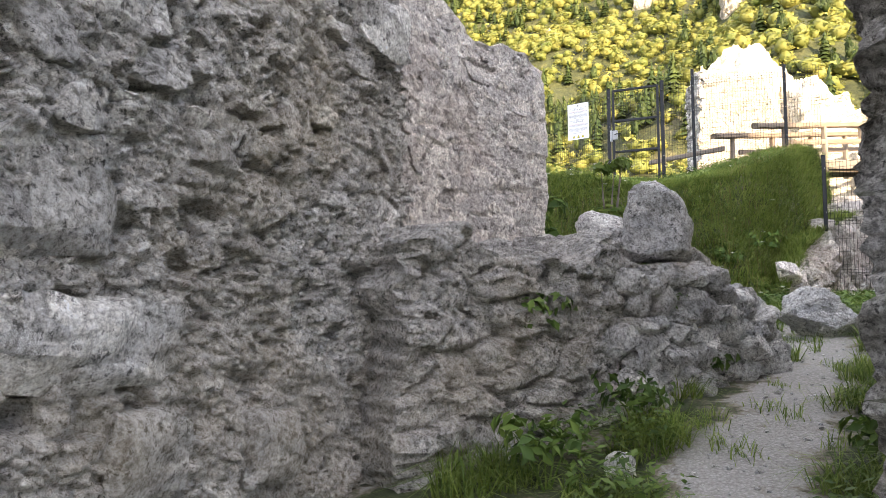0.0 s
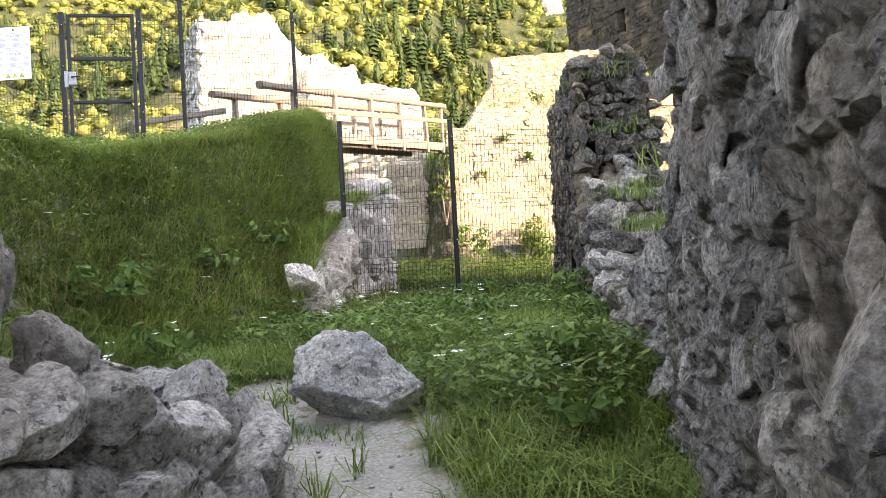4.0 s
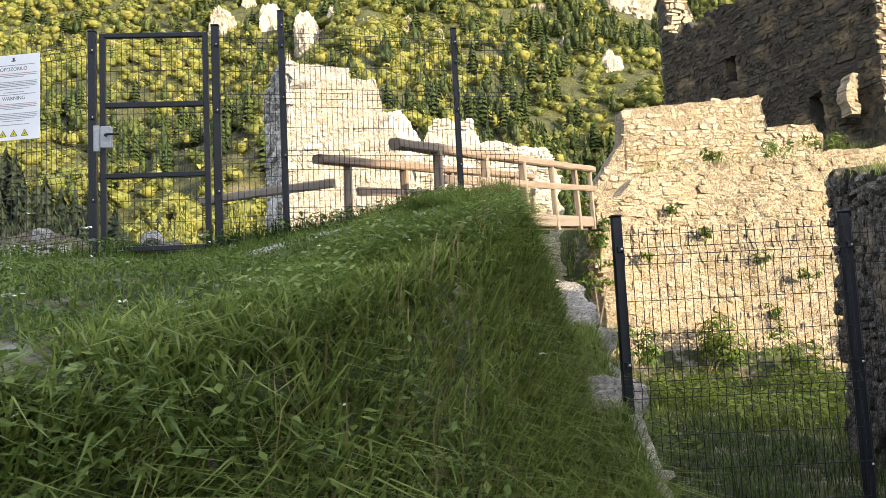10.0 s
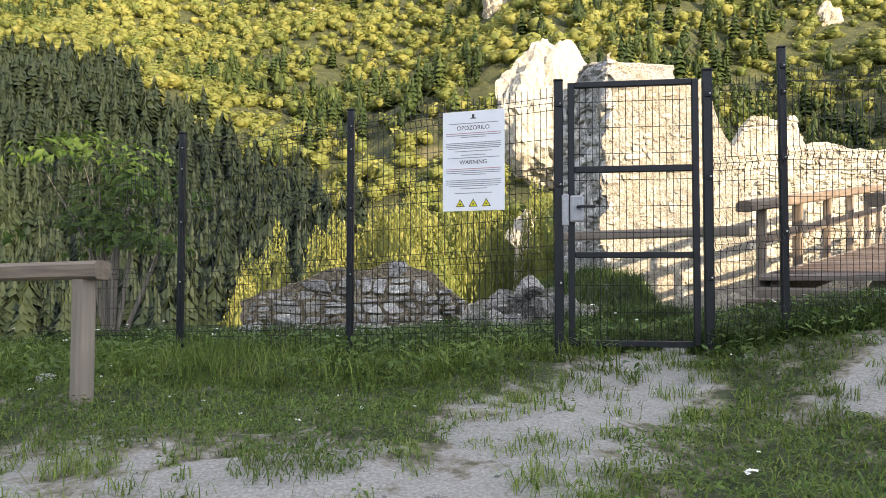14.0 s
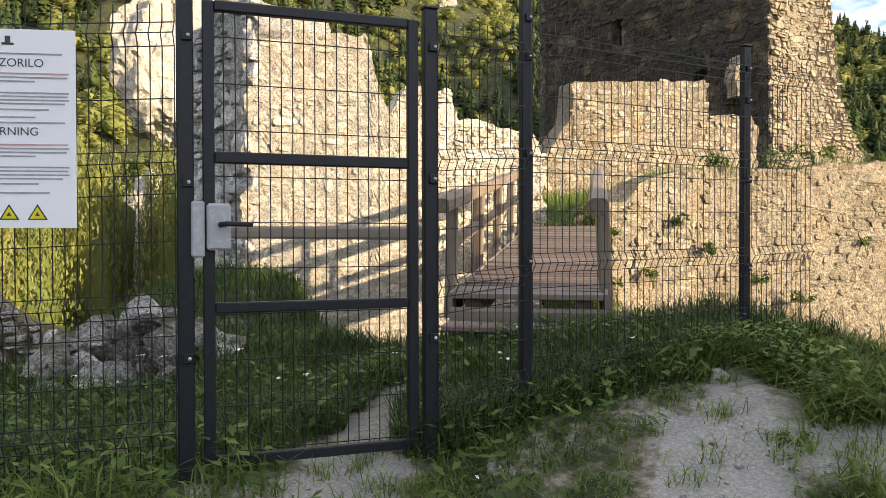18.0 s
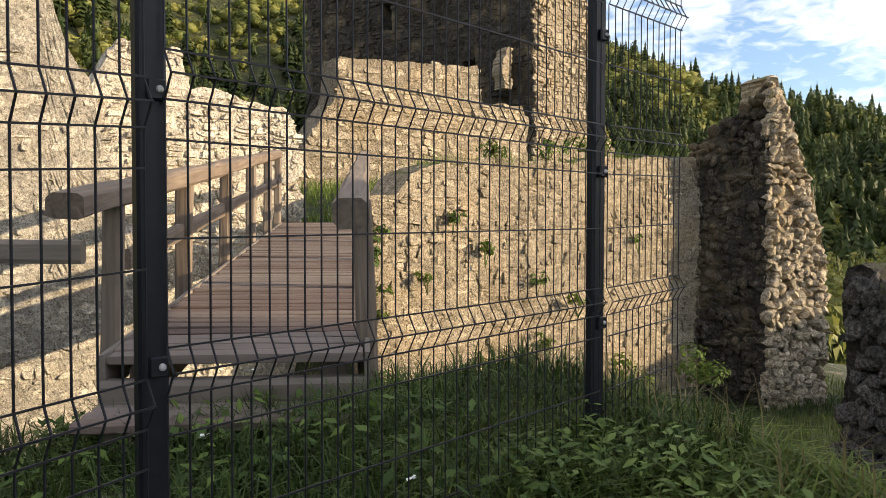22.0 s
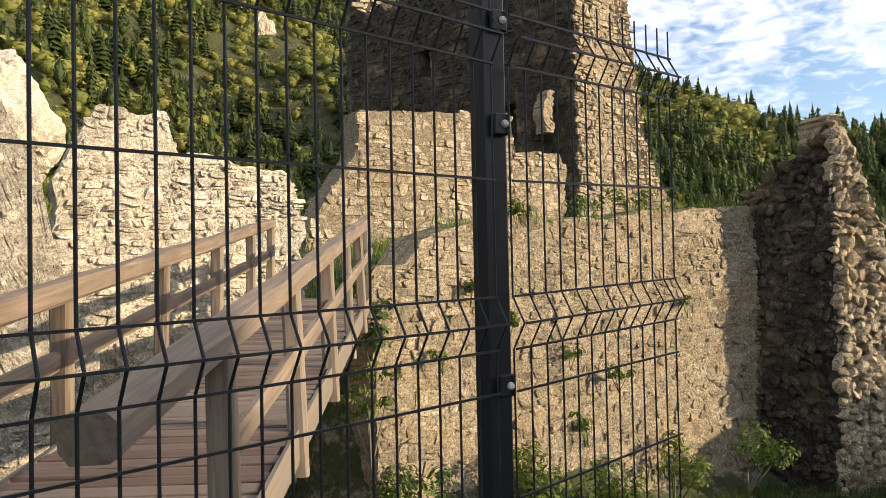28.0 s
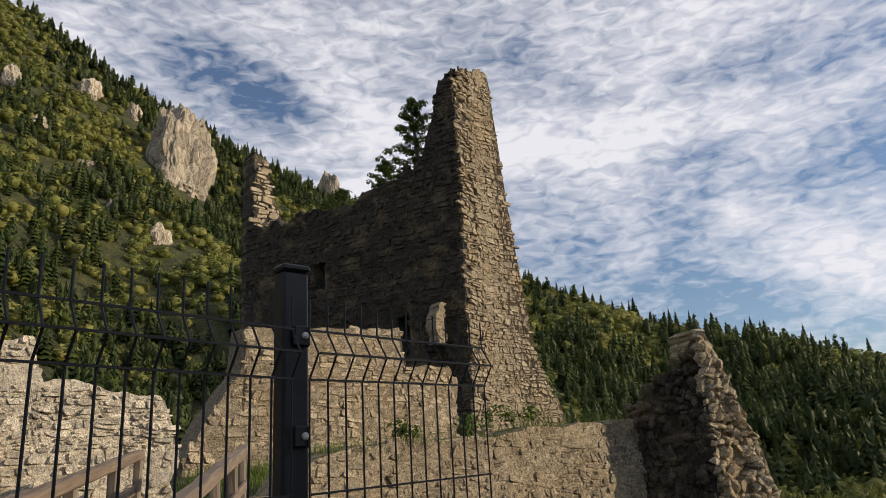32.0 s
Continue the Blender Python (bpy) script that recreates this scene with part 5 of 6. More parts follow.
# ---- loose rocks ----
def standing_stone():
    """An upright slab with a sloping shoulder."""
    rim = [(-0.3, -0.3), (0.0, -0.31), (0.31, -0.29), (0.3, -0.05), (0.27, 0.08), (0.14, 0.2), (0.0, 0.3), (-0.13, 0.31), (-0.24, 0.22), (-0.28, 0.02)]
    rings = [(0.86, 0.17), (1.0, 0.09), (1.02, 0.0), (1.0, -0.09), (0.84, -0.16)]
    bm = bmesh.new()
    loops = [[bm.verts.new((x * k, y, z * k)) for x, z in rim] for k, y in rings]
    for l0, l1 in zip(loops, loops[1:]):
        for i in range(10):
            bm.faces.new((l0[i], l0[(i + 1) % 10], l1[(i + 1) % 10], l1[i]))
    bm.faces.new(loops[0][::-1])
    bm.faces.new(loops[-1])
    bmesh.ops.triangulate(bm, faces=bm.faces[:])
    bmesh.ops.subdivide_edges(bm, edges=bm.edges[:], cuts=4, use_grid_fill=True)
    for v in bm.verts:
        q = v.co * 5
        v.co += noise.noise_vector(q) * 0.05 + noise.noise_vector(Vector((q.x * 5, q.y * 5, q.z * 1.6))) * 0.022 + noise.noise_vector(q * 9) * 0.009
    ob = part("standing_stone", bm, GREY_STONE, None)
    ob.matrix_basis = pose(2.89, -10.33, -1.72, -4, 3, 12) @ Matrix.Diagonal((0.74, 0.95, 0.86, 1))
    return tagged(ob, "upright grey limestone block on the low wall", "stone")


standing_stone()
boulder("boulder", (0.80, 0.62, 0.52), (3.84, -7.88, -2.42), 12, WHITE_ROCK, "pale limestone boulder at the end of the gravel path", "boulder", sharp=0.6, turn=-15)
for i, (x, y, z, w, h) in enumerate(((2.45, -10.35, -1.88, 0.42, 0.32), (2.55, -9.95, -1.92, 0.3, 0.22), (3.08, -9.95, -2.0, 0.26, 0.26), (3.3, -9.4, -2.38, 0.34, 0.3), (2.95, -9.5, -2.2, 0.34, 0.26),
                                     (2.0, -11.1, -1.95, 0.4, 0.2), (3.5, -9.2, -2.62, 0.32, 0.3), (2.8, -8.9, -2.3, 0.5, 0.18), (2.95, -8.3, -2.42, 0.46, 0.16), (2.95, -11.7, -3.1, 0.2, 0.16), (2.5, -10.22, -1.8, 0.5, 0.44), (3.42, -9.05, -2.45, 0.36, 0.42), (3.25, -9.0, -2.25, 0.3, 0.24), (3.05, -8.75, -2.35, 0.4, 0.34), (3.55, -9.45, -2.72, 0.3, 0.3))):
    boulder("stone", (w, w * 0.85, h), (x, y, z), 30 + i, GREY_STONE if i % 3 else WHITE_ROCK, "loose grey limestone block on the broken wall", "stone", sharp=0.5, turn=37 * i)
for i, (x, y, w, h) in enumerate(((-4.2, -0.9, 0.3, 0.34), (-3.85, -0.6, 0.18, 0.12), (1.28, -0.35, 0.10, 0.06), (2.75, -0.02, 0.16, 0.08), (5.2, -3.9, 0.4, 0.2))):
    boulder("stone", (w, w * 0.8, h * 1.3), (x, y, ground_z(x, y) + h * 0.3), 60 + i, WHITE_ROCK if i % 2 else GREY_STONE, "loose limestone rock lying in the grass", "stone", sharp=0.5, turn=53 * i)
heap = thing("rubble_heap", "heap of broken limestone at the foot of the pale wall", "rubble", at=(0, 0, 0))
heap_shapes = [rubble_shape(940 + k, 3, EAST_STONE if k % 3 else LICHEN_STONE) for k in range(6)]
hp_rng = random.Random(44)
for k in range(64):
    a, r = hp_rng.uniform(0, 6.28), 0.75 * hp_rng.random() ** 0.7
    x, y = -0.4 + 1.1 * r * math.cos(a), 2.9 + r * math.sin(a)
    w = hp_rng.uniform(0.1, 0.27)
    shared("stone", heap_shapes[hp_rng.randrange(6)], heap, pose(x, y, ground_z(x, y) + (0.75 - r) * 0.85 * hp_rng.uniform(0.2, 1.0) + 0.03, hp_rng.uniform(-30, 30), hp_rng.uniform(-30, 30), hp_rng.uniform(0, 360)) @ Matrix.Diagonal((w * 1.15, w, w * 0.85, 1)))
# flat slabs on the sill wall
for i, (y, w, l) in enumerate(((-8.1, 0.95, 0.9), (-7.2, 1.15, 1.1), (-6.3, 1.1, 1.0), (-5.45, 1.15, 1.0), (-4.75, 0.9, 0.8))):
    bx, by = on_rw(y)
    boulder("slab", (w, l, 0.3), (bx + 0.46, by, np.interp(y, [-8.3, -7.4, -6.0, -4.6], [-1.95, -2.06, -2.18, -2.2])), 80 + i, LICHEN_SLAB, "flat grey slab with pale lichen on the low wall", "slab", sharp=0.5, turn=-14 + 5 * i)
boulder("crag", (6.2, 5.0, 8.0), (-0.2, 34.6, 9.4), 95, PALE_STONE, "pale limestone crag rising out of the trees", "rock", sharp=0.75, turn=20)
boulder("crag", (5.0, 5.0, 7.0), (3.4, 35.2, 8.0), 96, PALE_STONE, "lower pale limestone crag beside the larger one", "rock", sharp=0.75, turn=70)
boulder("crag", (9.5, 7.5, 26.0), (1.2, 36.0, -5.0), 97, PALE_STONE, "rock foot below the crag, hidden by trees", "rock", sharp=0.6)

# ---- outcrops on the mountain ----
crags = []
for i, (az, el, w, h) in enumerate(((20.1, 21.9, 165, 250), (19.0, 17.4, 55, 75), (13.3, 27.2, 70, 60), (8.0, 27.0, 60, 70), (31.6, 21.4, 50, 80), (13.5, 22.5, 55, 30), (-11.2, 21.2, 75, 120), (-7.6, 21.6, 60, 90), (-4.6, 20.6, 95, 120),
                                    (-18.9, 19.3, 26, 60), (5.7, 20.4, 34, 60), (3.1, 21.5, 40, 55), (16.5, 26.0, 45, 50), (-24.0, 19.5, 16, 24), (-27, 16.5, 14, 20), (-9.4, 23.2, 50, 60), (-2.6, 22.4, 45, 60), (-13.2, 18.6, 30, 40), (10.5, 24.5, 50, 50), (1.0, 24.5, 50, 45), (5.5, 27.5, 55, 50), (26.5, 18.6, 40, 45), (15.5, 19.6, 34, 40))):
    x, y, z, d = on_hill(az, el)
    crags.append((x - 0.02 * (x - 2), y - 0.02 * (y + 1), d * w / 1331))
    boulder("cliff", (d * w / 1331, d * w / 1331 * 0.8, d * h / 1331 * 1.2), (x, y, z - 2), 200 + i, CLIFF, "pale limestone crag standing out of the wooded slope", "cliff", sharp=1.0, turn=31 * i, taper=0.18)


# ---- woods ----
def conifer_shape(seed, tiers=8, per=8):
    rng = np.random.RandomState(seed)
    vs, ts = [], []
    for i in range(tiers):
        t = i / tiers
        z = 0.10 + 0.86 * t
        r = 0.24 * (1 - t) ** 0.85 + 0.015
        for k in range(per if t < 0.7 else 5):
            a = 2 * np.pi * (k + rng.uniform(-0.35, 0.35)) / per + i
            rr, wd = r * rng.uniform(0.65, 1.25), r * rng.uniform(0.35, 0.6)
            tip = np.array([rr * np.cos(a), rr * np.sin(a), z - 0.06 - 0.05 * (1 - t)])
            p, q = np.array([-np.sin(a), np.cos(a), 0]) * wd, np.array([np.cos(a), np.sin(a), 0]) * rr * 0.45
            o = len(vs)
            vs += [np.array([0, 0, z + 0.09]), q + p + [0, 0, z - 0.02], tip, q - p + [0, 0, z - 0.02]]
            ts += [(o, o + 1, o + 2), (o, o + 2, o + 3)]
    o = len(vs)
    vs += [np.array([0.012, 0, 0.9]), np.array([-0.012, 0.01, 0.9]), np.array([0, 0, 1.03])]
    ts.append((o, o + 1, o + 2))
    return np.array(vs), np.array(ts)


def ball(n):
    bm = bmesh.new()
    bmesh.ops.create_icosphere(bm, subdivisions=n, radius=1)
    v, t = np.array([tuple(p.co) for p in bm.verts]), np.array([[q.index for q in f.verts] for f in bm.faces])
    bm.free()
    return v, t


def crown_shape(seed, n=110, slim=0.0, spray=1.0):
    """A lumpy crown, hidden under loose sprays of leaves all round; slim ones narrow to the top like pines. spray: the size of the sprays."""
    rng = np.random.RandomState(seed)
    bv, bt = ball(1)
    lob = rng.normal(size=(9, 3))
    lob /= np.linalg.norm(lob, axis=1)[:, None]

    def spread(d, k0=1.0):
        r = (0.6 + 0.45 * np.max(np.clip(d @ lob.T, 0, 1) ** 6 * (0.7 + 0.5 * np.arange(9) / 9), axis=1)) * k0
        p = d * r[:, None]
        z = (p[:, 2] + 1) / 2
        k = 1 - slim * z
        return np.stack([p[:, 0] * 0.34 * k, p[:, 1] * 0.34 * k, 0.16 + 0.84 * z], -1)
    body = spread(bv, 0.84) + rng.normal(0, 0.02, bv.shape)
    d = rng.normal(size=(n, 3))
    d[:, 2] = d[:, 2] * 0.9 + 0.2
    d /= np.linalg.norm(d, axis=1)[:, None]
    c = spread(d, 1.0) * np.array([1.0, 1.0, 1.0]) + rng.normal(0, 0.018, (n, 3))
    a = np.cross(d, rng.normal(size=(n, 3)))
    a /= np.linalg.norm(a, axis=1)[:, None]
    b = np.cross(d, a) * 0.7 + d * rng.uniform(-0.5, 0.9, (n, 1))
    s1 = rng.uniform(0.03, 0.085, (n, 1)) * spray
    q = np.stack([c + a * s1, c + b * s1 * 1.2, c - a * s1 - d * s1 * 0.5], 1).reshape(-1, 3)
    o = (len(body) + np.arange(n) * 3)[:, None]
    return np.concatenate([body, q]), np.concatenate([bt, o + np.array([0, 1, 2])])


def scatter(name, shapes, places, material, label, category, parent=None):
    """Joins copies of shapes: places are x, y, z, height, girth, turn."""
    vs, ts, o = [], [], 0
    rng = np.random.RandomState(3)
    for i, (x, y, z, h, g, a) in enumerate(places):
        v, t = shapes[rng.randint(len(shapes))]
        c, s_ = np.cos(a), np.sin(a)
        vs.append(np.stack([(v[:, 0] * c - v[:, 1] * s_) * h * g + x, (v[:, 0] * s_ + v[:, 1] * c) * h * g + y, v[:, 2] * h + z], -1))
        ts.append(t + o)
        o += len(v)
    ob = fast_mesh(name, np.concatenate(vs), np.concatenate(ts), material, parent)
    tones = np.concatenate([np.full(len(v), t) for v, t in zip(vs, np.clip(rng.normal(0.45, 0.24, len(vs)), 0, 1))])
    ob.data.attributes.new("tone", "FLOAT", "POINT").data.foreach_set("value", tones.astype(np.float32))
    return tagged(ob, label, category, "", "stuff")


f_rng = np.random.RandomState(8)
con, dec, dark = [], [], []
t_az = f_rng.uniform(-42, 96, 19000)
t_r = np.sqrt(f_rng.uniform(np.interp(t_az, [-48, 30, 42], [110, 110, 50]) ** 2, (np.interp(t_az, *zip(*REACH)) + 14) ** 2))
t_x, t_y = 2 + t_r * np.sin(np.radians(t_az)), -1 + t_r * np.cos(np.radians(t_az))
t_up = np.degrees(np.arctan2(land(t_x, t_y) - 1.6, t_r))
t_pc = np.interp(t_az, [-48, -5, 20, 40, 60, 96], [0.14, 0.14, 0.34, 0.5, 0.45, 0.4]) + 0.5 * vnoise(t_x / 45, t_y / 45, 0.0, 4)
t_lot, t_turn = f_rng.uniform(0, 1, 19000), f_rng.uniform(0, 6.28, 19000)
for az, r, x, y, up_, pc, pick, turn in zip(t_az, t_r, t_x, t_y, t_up, t_pc, t_lot, t_turn):
    if x < 34 and y < 46 and r < 60:
        continue
    if any((x - cx) ** 2 + (y - cy) ** 2 < (0.42 * cw) ** 2 for cx, cy, cw in crags):
        continue
    # area of the hillside's cast shadow, filled with darkened spruces instead
    if az < -18.5 and up_ < np.interp(az, [-36, -28, -21, -18.5], [14.0, 10.0, 5.0, 3.0]):
        dark += [(x + f_rng.normal(0, 4), y + f_rng.normal(0, 4), f_rng.uniform(8, 13), f_rng.uniform(0.9, 1.4), f_rng.uniform(0, 6.28)) for _ in range(3)]
    else:
        (con if pick < pc else dec).append((x, y, 0, 0, 0, turn))
for lot, h0, h1 in ((con, 6.5, 12), (dec, 3.8, 7.5)):
    xy = np.array(lot)
    zz = land(xy[:, 0], xy[:, 1])
    lot[:] = [(p[0], p[1], z - 0.6, hh, gg, p[5]) for p, z, hh, gg in zip(xy, zz, f_rng.uniform(h0, h1, len(xy)), f_rng.uniform(0.8, 1.25, len(xy)))]
valley = []
for _ in range(420):
    az = f_rng.uniform(40, 94)
    r = f_rng.uniform(40, 130)
    x, y = 2 + r * math.sin(radians(az)), -1 + r * math.cos(radians(az))
    z = ground_z(x, y)
    hmax = (r * math.tan(radians(np.interp(az, [40, 50, 58, 70, 92], [7.5, 5.5, 3.6, 1.8, 0.3]))) + 1.5 - z)
    h = min(f_rng.uniform(9, 17), hmax)
    if h > 5:
        (valley if f_rng.uniform() < 0.72 else con).append((x, y, z - 0.4, h, f_rng.uniform(0.7, 1.0), f_rng.uniform(0, 6.28)))
scatter("valley_wood", [crown_shape(80 + i, 900, 0.2 * (i % 3), 0.36) for i in range(5)], valley, BROADLEAF, "broad-leaved trees in the valley below the yard", "forest")
slope = []
for _ in range(46):
    x, y = f_rng.uniform(-16, 9), f_rng.uniform(25, 33)
    z = ground_z(x, y)
    top_z = 5.4 + 2.4 * f_rng.uniform() - 0.1 * (x - 1) ** 2 / 6 - 0.35 * (33 - y)
    slope.append((x, y, z + 1.0, top_z - z, 4.6 / (top_z - z), f_rng.uniform(0, 6.28)))
scatter("slope_wood", [crown_shape(60 + i, 2600, 0.3, 0.2) for i in range(4)], slope, BROADLEAF, "yellow-green broad-leaved trees below the crag", "forest")
scatter("shadow_spruce_stand", [conifer_shape(40 + i, 10, 9) for i in range(4)], [(x, y, float(z) - 0.6, h, g, a) for (x, y, h, g, a), z in zip(dark, land(np.array([d[0] for d in dark]), np.array([d[1] for d in dark])))], SHADOW_SPRUCE, "dense spruces, darkened to stand for the shadow on the lower slope", "forest")
scatter("conifer_wood", [conifer_shape(i) for i in range(4)], con[::2], CONIFER, "dark spruce wood covering the mountain slopes", "forest")
scatter("pine_wood", [crown_shape(30 + i, 100, 0.72) for i in range(4)], [(x, y, z - 0.5, h, g * 0.62, a) for x, y, z, h, g, a in con[1::2]], CONIFER, "dark pines among the spruces on the mountain slopes", "forest")
scatter("broadleaf_wood", [crown_shape(10 + i, 64, 0.15 * (i % 3)) for i in range(6)], [(x, y, z - 1.5, h, g * 1.55, a) for x, y, z, h, g, a in dec], BROADLEAF, "yellow-green deciduous wood on the mountain slope", "forest")


# ---- grass ----
def blades(name, xy, h0, h1, width, material, label, seed=1, lean=0.5, z=None):
    """Bent tapering blades, one for each row of xy."""
    rng = np.random.RandomState(seed)
    n = len(xy)
    z = land(xy[:, 0], xy[:, 1]) - 0.015 if z is None else z
    h = rng.uniform(h0, h1, n) * (0.75 + 0.5 * (vnoise(xy[:, 0] * 1.4, xy[:, 1] * 1.4, 0.0, 21) * 0.5 + 0.5))
    a = rng.uniform(0, 2 * np.pi, n)
    l = rng.uniform(0.05, 1.0, n) ** 0.8 * lean * h
    w = width * rng.uniform(0.6, 1.3, n)
    dx, dy = np.cos(a), np.sin(a)
    base = np.stack([xy[:, 0], xy[:, 1], z], -1)
    side = np.stack([-dy, dx, 0 * a], -1) * w[:, None]
    fwd = np.stack([dx, dy, 0 * a], -1)
    mid = base + fwd * (l * 0.35)[:, None] + np.array([0, 0, 1.0]) * (h * 0.58)[:, None]
    tip = base + fwd * (l * 1.2)[:, None] + np.array([0, 0, 1.0]) * (h * (1 - 0.32 * np.minimum(l / h, 1.4) ** 2))[:, None]
    v = np.stack([base - side, base + side, mid + side * 0.75, mid - side * 0.75, tip], 1).reshape(-1, 3)
    o = (np.arange(n) * 5)[:, None]
    t = np.concatenate([o + np.array([0, 1, 2]), o + np.array([0, 2, 3]), o + np.array([3, 2, 4])])
    return tagged(fast_mesh(name, v, t, material), label, "grass", "", "stuff")


def meadow(n, x0, x1, y0, y1, seed, keep):
    rng = np.random.RandomState(seed)
    xy = np.stack([rng.uniform(x0, x1, n), rng.uniform(y0, y1, n)], -1)
    gr_ = gravel_at(xy[:, 0], xy[:, 1]) + 0.45 * vnoise(xy[:, 0] * 6, xy[:, 1] * 6, 0.0, 33) + 0.42 * vnoise(xy[:, 0] * 2.4, xy[:, 1] * 2.4, 0.0, 34)
    ok = keep(xy[:, 0], xy[:, 1]) & (gr_ < 0.5)
    return xy[ok]


def rw_x(y):
    return 7.05 + 0.256 * (y + 2.3)


def edge_x(y):
    return np.interp(y, [-14, -10, -8, -6.6, -5, -3.5, -2.4, 0, 2], [0.1, 0.7, 1.05, 1.35, 2.75, 3.35, 3.75, 4.0, 4.3])


def in_walls(x, y):
    front = 2.05 + (y + 12.2) * 0.483 + 0.08
    return (x < front) & (x > front - 1.35) & (y < -9.2) & (y > -12.6)


blades("lawn", meadow(120000, -4.8, 4.0, -6.6, 2.6, 1, lambda x, y: (x < edge_x(y) - 0.5) & (0.505 * (x - 2.6) + 0.863 * (y - 2.1) < 0.1) & ((x < 0.9) | (y < 0.0)) & (y < 0.3)), 0.035, 0.10, 0.0042, GRASS, "short green grass on the plateau", 2, 1.6)
blades("mound_grass", meadow(230000, -0.5, 5.0, -9.8, 0.9, 2, lambda x, y: (x > edge_x(y) - 1.4) & (x < edge_x(y) + 0.75) & ~in_walls(x, y)), 0.07, 0.2, 0.0055, MOUND_GRASS, "long rank grass on the mound", 3, 2.3)
blades("corridor_grass", meadow(150000, 1.8, 7.4, -12.5, -2.0, 3, lambda x, y: (x > edge_x(y) + 0.5) & (x < rw_x(y) + 0.1) & ~in_walls(x, y) & ((y > -9.3) | (vnoise(x * 3, y * 3, 0.0, 14) > 0.1))), 0.08, 0.26, 0.0045, GRASS, "rank grass beside the path and along the wall", 4, 1.9)
# ditch, outer and bridge grass use the copy darkened in place of shade
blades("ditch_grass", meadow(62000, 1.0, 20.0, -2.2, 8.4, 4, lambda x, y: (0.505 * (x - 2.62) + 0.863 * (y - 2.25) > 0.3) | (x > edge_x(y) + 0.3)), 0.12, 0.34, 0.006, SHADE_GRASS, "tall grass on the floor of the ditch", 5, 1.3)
blades("fence_grass", meadow(26000, -6.5, 3.2, -0.7, 3.4, 5, lambda x, y: (0.505 * (x - 2.6) + 0.863 * (y - 2.1) < 0.2) & (x < 0.4) & (y < 0.15 - 0.22 * x)), 0.07, 0.26, 0.0045, GRASS, "longer grass along the fence", 6, 1.2)
blades("outer_grass", meadow(52000, -6.5, 1.5, -0.1, 7.2, 17, lambda x, y: (y > 0.1 - 0.22 * x) & (0.505 * (x - 2.6) + 0.863 * (y - 2.1) < 4.6)), 0.07, 0.28, 0.005, SHADE_GRASS, "long grass beyond the fence, darkened as if shaded", 18, 1.4)
blades("bridge_grass", meadow(24000, 0.2, 4.2, 0.0, 3.4, 15, lambda x, y: (0.505 * (x - 2.6) + 0.863 * (y - 2.1) < 0.3)), 0.08, 0.28, 0.005, SHADE_GRASS, "rank grass round the foot of the bridge, darkened as if shaded", 16, 1.3)
l_rng = np.random.RandomState(55)
l_u, l_v = l_rng.uniform(0.0, 7.1, 22000), l_rng.uniform(-0.75, 0.02, 22000)
l_xy = np.stack([4.85 - 0.193 * l_u + 0.981 * l_v, 2.2 - 0.981 * l_u - 0.19 * l_v], -1)
blades("ledge_grass", l_xy, 0.08, 0.26, 0.005, MOUND_GRASS, "long grass hanging over the crumbling rock face", 12, 2.0, np.maximum(land(l_xy[:, 0], l_xy[:, 1]), np.interp(l_u, [0, 2, 4.4, 6, 7.0], [-0.55, -0.75, -1.15, -1.55, -2.1])) - 0.04)
blades("dry_grass", meadow(9000, 0.5, 5.0, -8.5, 1.5, 6, lambda x, y: (x > edge_x(y) - 0.6) & (x < edge_x(y) + 0.8)), 0.15, 0.42, 0.003, DRY_GRASS, "dry straw-coloured stalks among the grass", 7, 1.0)
blades("court_grass", meadow(9000, 6.4, 16, 9.6, 14.2, 7, lambda x, y: x > 0), 0.15, 0.4, 0.008, GRASS, "grass growing in the upper court", 8, 0.8)


# ---- herbs, ivy and shrubs ----
def leaf_cloud(centres, n, size, seed, spread=1.0):
    """Bent leaves round a set of (x, y, z, radius)."""
    rng = np.random.RandomState(seed)
    vs, ts = [], []
    for k in range(n):
        x, y, z, r = centres[rng.randint(len(centres))]
        d = rng.normal(size=3)
        d[2] = abs(d[2]) * 0.8 + 0.1
        d /= np.linalg.norm(d)
        c = np.array([x, y, z]) + d * r * rng.uniform(0.35, 1.0) ** 0.6
        a = np.cross(d, rng.normal(size=3))
        a /= max(np.linalg.norm(a), 1e-6)
        b = np.cross(d, a)
        s1 = size * rng.uniform(0.6, 1.3)
        s2 = s1 * rng.uniform(0.35, 0.55)
        o = len(vs)
        vs += [c - a * s1, c + b * s2 + d * s2 * 0.3, c + a * s1 - d * s1 * 0.35, c - b * s2 + d * s2 * 0.3]
        ts += [(o, o + 1, o + 2), (o, o + 2, o + 3)]
    return np.array(vs), np.array(ts)


